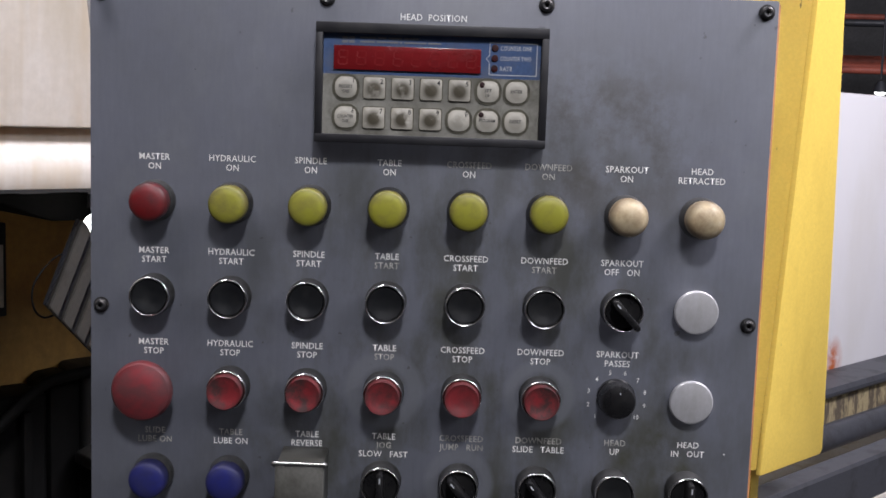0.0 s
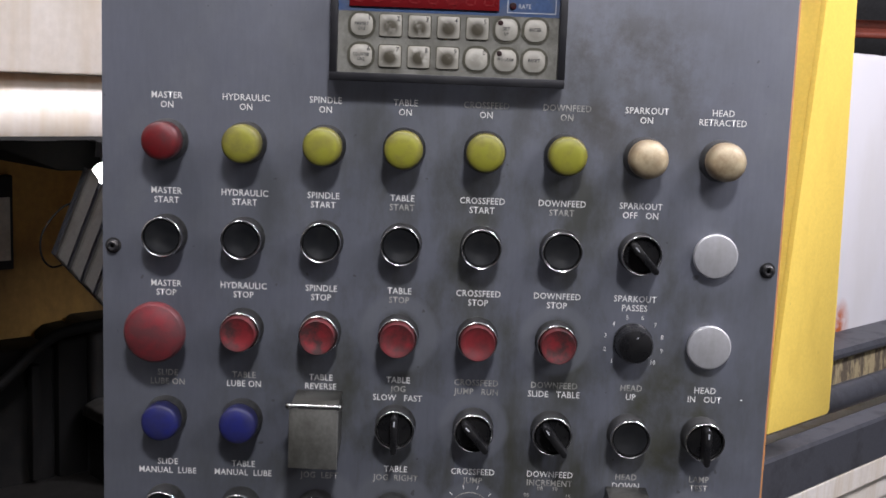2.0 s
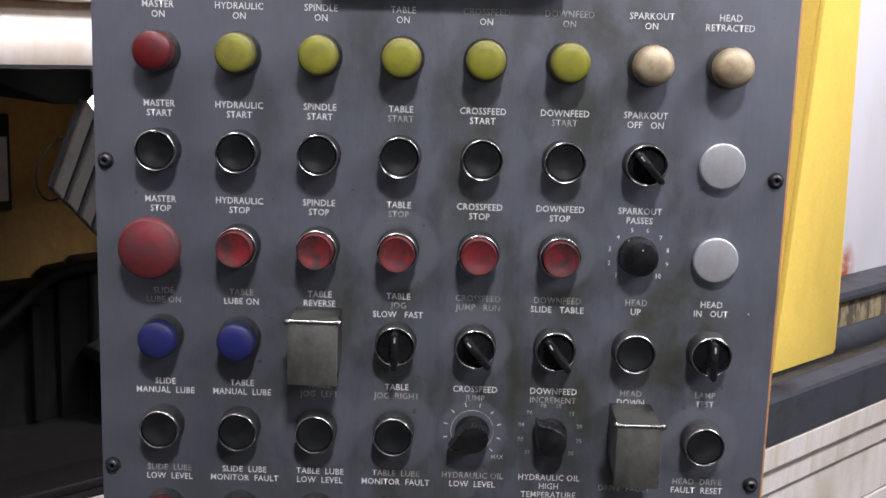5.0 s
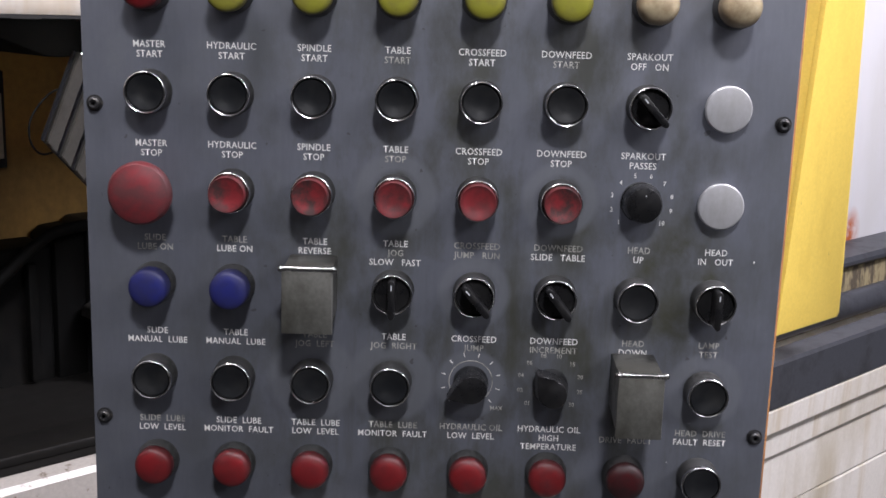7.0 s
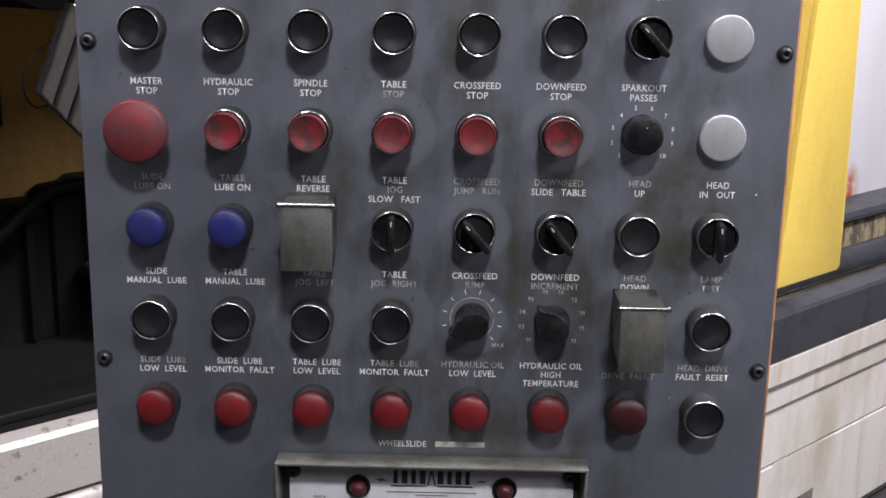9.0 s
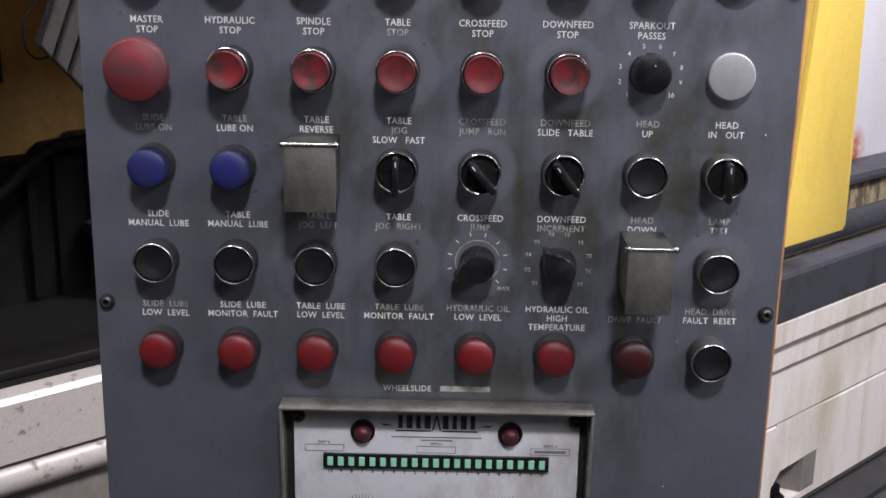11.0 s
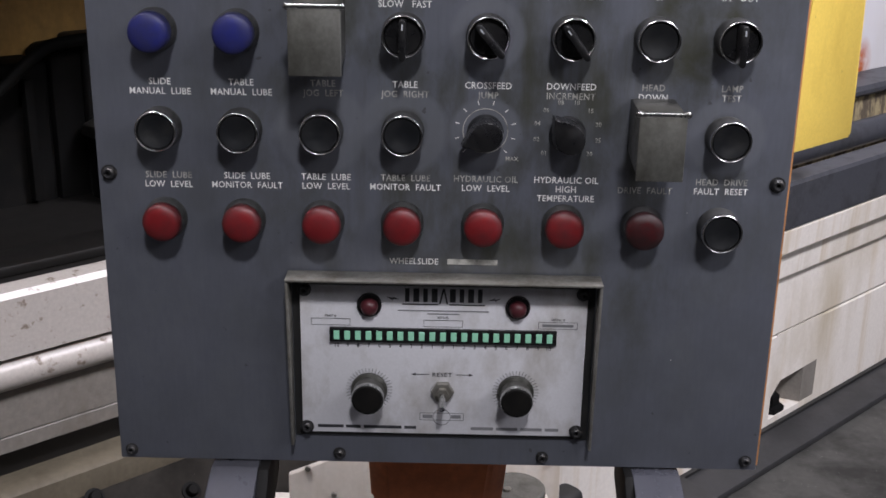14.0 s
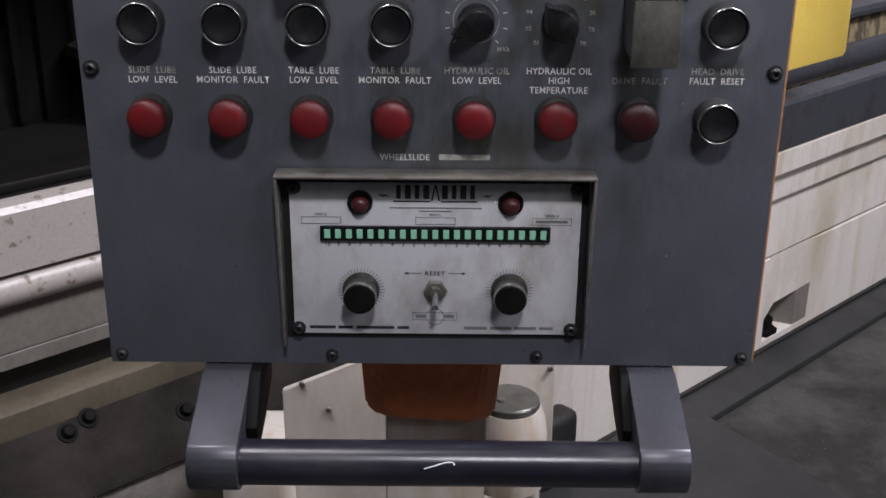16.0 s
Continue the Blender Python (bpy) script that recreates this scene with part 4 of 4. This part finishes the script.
def flip_cover(c, r, dx, dz, depth, w):
    """A hinged box over a button: two cheeks, a sloped roof, a front flap and its pin."""
    x, z = COLS[c] + dx, ROWS_Z[r] + dz
    h = 0.0315
    body = part("flip_cover", prism([(0, h + 0.001), (-depth, h - 0.002), (-depth, h - 0.006), (0, h - 0.004)], x - w, x + w, "x", 0.0006), M_COVER_DARK, station, "grimy metal flip cover over a button", pose(0, 0, z))
    for s in (-1, 1):
        xx = x + s * (w + 0.0001)
        part("cheek", prism([(0, h), (-depth + 0.002, h - 0.003), (-depth + 0.006, -h + 0.006), (0, -h + 0.014)], min(xx, xx - s * 0.0018), max(xx, xx - s * 0.0018), "x"), M_COVER_DARK, body)
    part("flap", box(x - w - 0.001, x + w + 0.001, -depth - 0.0035, -depth, -h, h - 0.0035, 0.001), M_COVER, body, "olive grey flap")
    bm = bmesh.new()
    bmesh.ops.create_cone(bm, cap_ends=True, segments=16, radius1=0.0026, radius2=0.0026, depth=2 * w + 0.004, matrix=Matrix.Translation((x, -depth - 0.0015, h - 0.002)) @ Matrix.Rotation(radians(90), 4, "Y"))
    for e in (-1, 1):
        bmesh.ops.create_uvsphere(bm, u_segments=14, v_segments=8, radius=0.0034, matrix=Matrix.Translation((x + e * (w + 0.0015), -depth - 0.0015, h - 0.002)))
    part("hinge_pin", bm, M_PIN, body, "bright steel hinge pin with round ends")


flip_cover(2, 3, 0.0005, -0.0008, 0.048, 0.0225)
flip_cover(6, 4, 0.0018, 0.0030, 0.058, 0.0203)

# handle under the panel
for x in (-0.210, 0.226):
    pts = [(0.055, 0.916), (0.055, 0.9205), (-0.012, 0.9205), (-0.030, 0.914)]
    for i in range(13):
        a = radians(125 + 150 * i / 12)
        pts.append((-0.088 + 0.030 * math.cos(a), 0.862 + 0.030 * math.sin(a)))
    pts += [(-0.055, 0.835), (0.0, 0.865), (0.03, 0.885)]
    arm = part("handle_arm", prism(pts, x - 0.0245, x + 0.0245, "x", 0.0015), M_ARM, station, "dark grey handle arm with a rounded end")
bm = bmesh.new()
bmesh.ops.create_cone(bm, cap_ends=True, segments=40, radius1=0.0226, radius2=0.0226, depth=0.41, matrix=Matrix.Translation((0.007, -0.088, 0.8588)) @ Matrix.Rotation(radians(90), 4, "Y"))
part("handle_bar", bm, M_HANDLE, station, "glossy black handle bar with a chipped mark")
part("chip", tube([(x, -0.088 - 0.0227 * math.cos(radians(a)), 0.8588 + 0.0227 * math.sin(radians(a))) for x, a in ((-0.006, 18), (0.004, 25), (0.0145, 33), (0.021, 34), (0.0235, 27))], 0.0008, 6), M_CREAM_PRINT, station, "pale scratch on the bar")

# added plates whose near-black colour gives the shade on the arms' inner sides
for x0, x1 in ((-0.1853, -0.1740), (0.1925, 0.2013)):
    part("handle_bracket", prism([(0.05, 0.9213), (-0.018, 0.9213), (-0.060, 0.880), (-0.052, 0.850), (0.0, 0.862), (0.05, 0.885)], x0, x1, "x", 0.001), M_NEAR_BLACK, station, "near-black plate for the shaded inner side of the handle arm")
for x, z, w in ((0.3045, 1.4045, 0.0009), (0.233, 1.045, 0.0006), (0.236, 1.20, 0.0005)):
    part("paint_chip", lathe([(0, 0.0003), (w * 0.6, 0.0003), (w, 0.0)], 7), M_WHITE_TXT, station, "pale paint chip", pose(x, -0.0002, z))

# ---- counter unit in the panel ----
counter = empty("digital_counter", "black-framed digital counter with an unlit red display and worn keys", "counter", m=pose(0, 0, 1.7605))
part("frame", box(-0.1105, 0.1105, -0.022, -0.0002, 0.0465, 0.0567, 0.0008), M_FRAME, counter)
part("frame", box(-0.1105, 0.1105, -0.022, -0.0002, -0.0567, -0.0485, 0.0008), M_FRAME, counter)
for s in (-1, 1):
    part("frame", box(min(s * 0.1035, s * 0.1104), max(s * 0.1035, s * 0.1104), -0.0218, -0.0004, -0.050, 0.049, 0.0008), M_FRAME, counter)
part("face", box(-0.104, 0.104, -0.006, -0.0003, 0.0085, 0.0475), M_BLUE_FACE, counter, "blue upper face")
part("keypad", box(-0.104, 0.104, -0.006, -0.0003, -0.0495, 0.0083), M_MEMBRANE, counter, "soiled beige key field")
window = part("display", box(-0.0935, 0.0465, -0.0085, -0.0055, 0.0125, 0.0355, 0.001), M_RED_WINDOW, counter, "dark red display window")
SEG = [(0, 0.0065, 1), (0, 0.0, 1), (0, -0.0065, 1), (-0.0042, 0.0033, 0), (0.0042, 0.0033, 0), (-0.0042, -0.0033, 0), (0.0042, -0.0033, 0)]
for i in range(8):
    bm = bmesh.new()
    for x, z, flat in SEG:
        a, b = (0.0033, 0.0007) if flat else (0.0007, 0.0027)
        box(x - a, x + a, -0.0088, -0.0084, z - b, z + b, bm=bm)
    part("digit", bm, M_SEGMENT, window, "unlit digit", pose(-0.0235 - 0.061 + 0.0174 * i, 0, 0.024, 0, 4, 0))
# bars of print above the window and the boxed legend
for z, runs in ((0.0430, ((-0.069, -0.054), (-0.052, -0.044), (-0.042, -0.029), (-0.027, -0.013))), (0.0392, ((-0.069, -0.055), (-0.053, -0.033), (-0.031, -0.029), (-0.027, -0.006), (-0.004, 0.008)))):
    for x0, x1 in runs:
        part("print_bar", box(x0, x1, -0.0065, -0.006, z - 0.0008, z + 0.0008), M_GREY_TXT, counter)
for b in ((-0.086, -0.0805, 0.0415, 0.0438), (-0.0795, -0.074, 0.0415, 0.0438), (-0.086, -0.0805, 0.0378, 0.0403), (-0.0795, -0.074, 0.0378, 0.0403)):
    part("print_bar", box(b[0], b[1], -0.0065, -0.006, b[2], b[3]), M_GREY_TXT, counter)
for b in ((0.0545, 0.0995, 0.0415, 0.0423), (0.0545, 0.0995, 0.0115, 0.0123), (0.0541, 0.0549, 0.0115, 0.0230), (0.0541, 0.0549, 0.0305, 0.0423), (0.0991, 0.0999, 0.0115, 0.0423)):
    part("legend_line", box(b[0], b[1], -0.0064, -0.006, b[2], b[3]), M_CREAM_PRINT, counter)
for s in (-1, 1):
    part("legend_line", box(-0.0003, 0.0003, -0.0064, -0.006, 0, 0.0046), M_CREAM_PRINT, counter, m=pose(0.0513, 0, 0.0268, 0, s * 45, 0) if s > 0 else pose(0.0513, 0, 0.0268, 0, 135, 0))
for i, w in enumerate(("COUNTER ONE", "COUNTER TWO", "RATE")):
    z = 0.0372 - 0.0096 * i
    part("indicator", lathe([(0, 0.0078), (0.003, 0.0075), (0.0034, 0.006), (0, 0.006)], 16), M_DARKRED_LENS, counter, "small dark red indicator", pose(0.0595, 0, z))
    lettering(w, 0.0795 if i < 2 else 0.0705, z, counter, M_CREAM_PRINT, 0.0042, -0.0063, 0.0295 if i < 2 else 0.0115)


def rounded(w, h, r, n=5):
    pts = []
    for cx, cz, a0 in ((w - r, h - r, 0), (-w + r, h - r, 90), (-w + r, -h + r, 180), (w - r, -h + r, 270)):
        for i in range(n + 1):
            a = radians(a0 + 90 * i / n)
            pts.append((cx + r * math.cos(a), cz + r * math.sin(a)))
    return pts


KEY_FIELD = (("1|PRESET|ONE", "2|", "3|", "4|", "5|", "|SET|UP", "|ENTER"), ("6|COUNTER|ONE", "7|", "8|", "9|", "0|", "|PROGRAM", "|RESET"))
for r, line in enumerate(KEY_FIELD):
    for c, spec in enumerate(line):
        rnd = c in (0, 5, 6) or (c == 4 and r == 1)
        x, z = (c - 3) * 0.0271, -0.0040 - 0.0283 * r
        if rnd:
            part("key_ring", prism(rounded(0.0131, 0.0126, 0.011), -0.0068, -0.006, "y"), M_GRIME, counter, m=pose(x, 0, z))
        else:
            part("key_border", prism(rounded(0.0112, 0.0108, 0.0025, 3), -0.0066, -0.006, "y"), M_GRIME, counter, m=pose(x, 0, z))
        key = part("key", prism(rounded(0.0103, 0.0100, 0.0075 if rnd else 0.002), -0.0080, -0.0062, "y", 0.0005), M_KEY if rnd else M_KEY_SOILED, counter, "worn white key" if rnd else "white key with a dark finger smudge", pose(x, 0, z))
        num, *words = spec.split("|")
        if num:
            lettering(num, 0.0070, 0.0064, key, M_DARK_TXT, 0.0045, -0.0083, name="legend")
        for k, w in enumerate(words):
            if w:
                lettering(w, 0, 0.0008 - 0.0044 * k, key, M_DARK_TXT, 0.0031, -0.0083, 0.0022 * len(w), name="legend")
        if c == 5:
            part("indicator", lathe([(0, 0.0092), (0.0024, 0.0088), (0.0026, 0.008), (0, 0.008)], 14), M_DARKRED_LENS, key, "small red dot", pose(-0.0058, 0, 0.0062))

# the face sits close behind the front of the frame
for ob in counter.children:
    if not ob.name.startswith("frame"):
        ob.matrix_basis = Matrix.Translation((0, -0.0095, 0)) @ ob.matrix_basis

# ---- wheelslide controller in the panel ----
unit = empty("wheelslide_controller", "silver-faced controller with green indicators, two knobs and a toggle", "controller", m=pose(0.003, 0, 1.035))
part("recess", box(-0.150, 0.150, -0.0022, -0.0002, -0.080, 0.0962), M_RUBBER, unit, "black gap round the face")
FD = 0.030
part("flange", prism([(-0.0024, 0.0965), (-FD, 0.0965), (-FD, 0.0990), (-0.0024, 0.0995)], -0.1535, 0.1535, "x", 0.0006), M_FLANGE, unit, "bare steel hood")
for s in (-1, 1):
    x0, x1 = sorted((s * 0.1505, s * 0.1532))
    part("flange", prism([(-0.0024, 0.0962), (-FD, 0.0962), (-0.016, -0.086), (-0.0024, -0.086)], x0, x1, "x", 0.0005), M_FLANGE, unit, "bare steel side flange")
face = part("face_plate", box(-0.1425, 0.1425, -0.0052, -0.0023, -0.0755, 0.086, 0.0008), M_FACE, unit, "soiled silver face plate")
FY = -0.0054
for x in (-0.138, 0.138):
    for z in (-0.0695, 0.081):
        part("screw", screw_me, None, unit, m=pose(x, FY, z) @ Matrix.Scale(0.85, 4))
for x in (-0.0735, 0.0735):
    w = part("lamp_bezel", lathe([(0, 0.0005), (0.0105, 0.0005), (0.0112, 0.0022), (0.0122, 0.0022), (0.0124, 0), (0, 0)], 32), M_BLACK, unit, m=pose(x, FY, 0.066))
    part("lens", lathe([(0, 0.010), (0.004, 0.0094), (0.007, 0.0075), (0.0085, 0.004), (0.0088, 0.0006), (0, 0.0006)], 28), M_MAROON_LENS, w, "dull red lens", pose(0, 0, -0.002))
# emblem of plain shapes
for i in range(9):
    x = -0.036 + 0.009 * i
    if i == 4:
        bm = prism([(-0.0045, -0.0065), (-0.003, -0.0065), (0.0, 0.0035), (0.003, -0.0065), (0.0045, -0.0065), (0.001, 0.0055), (-0.001, 0.0055)], -0.0002, 0, "y")
    elif i % 2:
        bm = box(-0.0029, 0.0029, -0.0002, 0, -0.005, 0.0055)
    else:
        bm = box(-0.0022, 0.0022, -0.0002, 0, -0.005, 0.0055)
    part("emblem_bar", bm, M_DARK_TXT, unit, m=pose(x, FY, 0.0765) @ Matrix.Diagonal((1, 1, 1.35, 1)))
part("emblem_bar", box(-0.041, -0.0055, -0.0002, 0, -0.0007, 0.0007), M_DARK_TXT, unit, m=pose(0, FY, 0.0672))
part("emblem_bar", box(0.0055, 0.041, -0.0002, 0, -0.0007, 0.0007), M_DARK_TXT, unit, m=pose(0, FY, 0.0672))
for s in (-1, 1):
    part("emblem_bolt", prism([(0.044 * s, -0.001), (0.051 * s, 0.002), (0.050 * s, 0.0005), (0.057 * s, 0.0015), (0.050 * s, -0.002), (0.051 * s, -0.0005)][::s], -0.0002, 0, "y"), M_DARK_TXT, unit, m=pose(0, FY, 0.073))
for x0, x1, z in ((-0.045, 0.045, 0.0605), (-0.016, 0.016, 0.0572)):
    part("print_bar", box(x0, x1, -0.0002, 0, z - 0.0006, z + 0.0006), M_GREY_TXT, unit, m=pose(0, FY, 0))
for x, w in ((-0.112, "PART #"), (0.0, "MODEL"), (0.114, "SERIAL #")):
    lettering(w, x, 0.0535, unit, M_DARK_TXT, 0.0026, FY - 0.0002)
    for b in ((-0.0195, 0.0195, 0.0033, 0.0037), (-0.0195, 0.0195, -0.0037, -0.0033), (-0.0195, -0.0191, -0.0037, 0.0037), (0.0191, 0.0195, -0.0037, 0.0037)):
        part("print_line", box(b[0], b[1], -0.0002, 0, b[2], b[3]), M_DARK_TXT, unit, m=pose(x, FY, 0.0470))
part("print_bar", box(-0.0155, 0.0155, -0.0002, 0, -0.0014, 0.0014), M_GREY_TXT, unit, "plain bar of faint figures", pose(0.114, FY, 0.0470))
bar = part("indicator_strip", box(-0.1130, 0.1130, -0.0040, 0, -0.0075, 0.0075, 0.0006), M_BLACK, unit, "black strip of green indicators", pose(0, FY, 0.0345))
part("strip_trim", box(-0.1130, 0.1130, -0.0018, 0, -0.0092, -0.0078), M_ALU, unit, m=pose(0, FY, 0.0345))
cell_me = finish("indicator", box(-0.0029, 0.0029, -0.0048, -0.0038, -0.0048, 0.0048, 0.0004, 1), M_GREEN)
for i in range(21):
    x = -0.1060 + 0.0106 * i
    part("indicator", cell_me, None, bar, "pale green indicator", pose(x, 0, 0))
    lettering(str(abs(i - 10)), x, 0.0222, unit, M_DARK_TXT, 0.0042, FY - 0.0002, name="numeral")
dial_tick = finish("dial_tick", box(-0.00022, 0.00022, -0.0002, 0, 0.0185, 0.0235), M_DARK_TXT)
for x, a0 in ((-0.074, 0), (0.0745, 0)):
    for i in range(31):
        part("dial_tick", dial_tick, None, unit, m=pose(x, FY, -0.0265, 0, -135 + 9 * i, 0))
    kn = part("knob", lathe([(0, 0), (0.0185, 0), (0.0185, 0.003), (0.0158, 0.006), (0.0155, 0.020), (0, 0.020)], 48), M_COVER_DARK, unit, "round knob with a dull steel skirt", pose(x, FY, -0.0265))
    part("knob_cap", lathe([(0.0151, 0.0202), (0.0151, 0.0248), (0.0140, 0.0256), (0, 0.0256)], 48), M_NEAR_BLACK, kn, "black knob top")
    part("knob_rim", lathe([(0.0150, 0.0188), (0.0165, 0.0192), (0.0165, 0.0236), (0.0158, 0.0250), (0.01515, 0.0252)], 48), M_PIN, kn, "bright rim")
part("pointer_line", box(-0.0004, 0.0004, -0.0006, 0, 0.0, 0.017), M_DARK_TXT, unit, m=pose(0.0745, FY - 0.0205, -0.0265))
lettering("RESET", 0, -0.0085, unit, M_DARK_TXT, 0.0044, FY - 0.0002, 0.0200)
for s in (-1, 1):
    part("arrow", prism([(0.0135 * s, 0.0003), (0.0270 * s, 0.0003), (0.0270 * s, 0.0016), (0.0310 * s, 0.0), (0.0270 * s, -0.0016), (0.0270 * s, -0.0003), (0.0135 * s, -0.0003)][::s], -0.0002, 0, "y"), M_DARK_TXT, unit, m=pose(0, FY, -0.0085))
tog = part("toggle_nut", lathe([(0, 0), (0.0118, 0), (0.0118, 0.0045), (0.0105, 0.006), (0.0068, 0.006), (0.0064, 0.011), (0, 0.011)], 6), M_FLANGE, unit, "hexagonal toggle nut", pose(0.0005, FY, -0.0265))
part("toggle_lever", tube([(0, -0.008, 0), (0, -0.018, -0.004), (0, -0.0275, -0.0075)], 0.0032, 14), M_PIN, tog, "bright toggle lever")
part("emblem_ring", lathe([(0.0085, 0), (0.0085, 0.0002), (0.0092, 0.0002), (0.0092, 0)], 32), M_GREY_TXT, unit, m=pose(0, FY, -0.0560))
for b in ((-0.0225, 0.0225, 0.0037, 0.0043), (-0.0225, 0.0225, -0.0043, -0.0037), (-0.0225, -0.0219, -0.0043, 0.0043), (0.0219, 0.0225, -0.0043, 0.0043), (-0.0195, -0.0095, -0.0018, 0.0020), (0.0095, 0.0195, -0.0018, 0.0020)):
    part("print_line", box(b[0], b[1], -0.0002, 0, b[2], b[3]), M_GREY_TXT, unit, m=pose(0, FY, -0.0555))
for x0, x1 in ((-0.127, -0.1005), (-0.098, -0.083), (-0.0795, -0.041), (-0.038, -0.026), (0.030, 0.053), (0.056, 0.078), (0.081, 0.103), (0.106, 0.120)):
    part("print_bar", box(x0, x1, -0.0002, 0, -0.0016, 0.0016), M_DARK_TXT if x0 < 0 else M_GREY_TXT, unit, m=pose(0, FY, -0.0683))
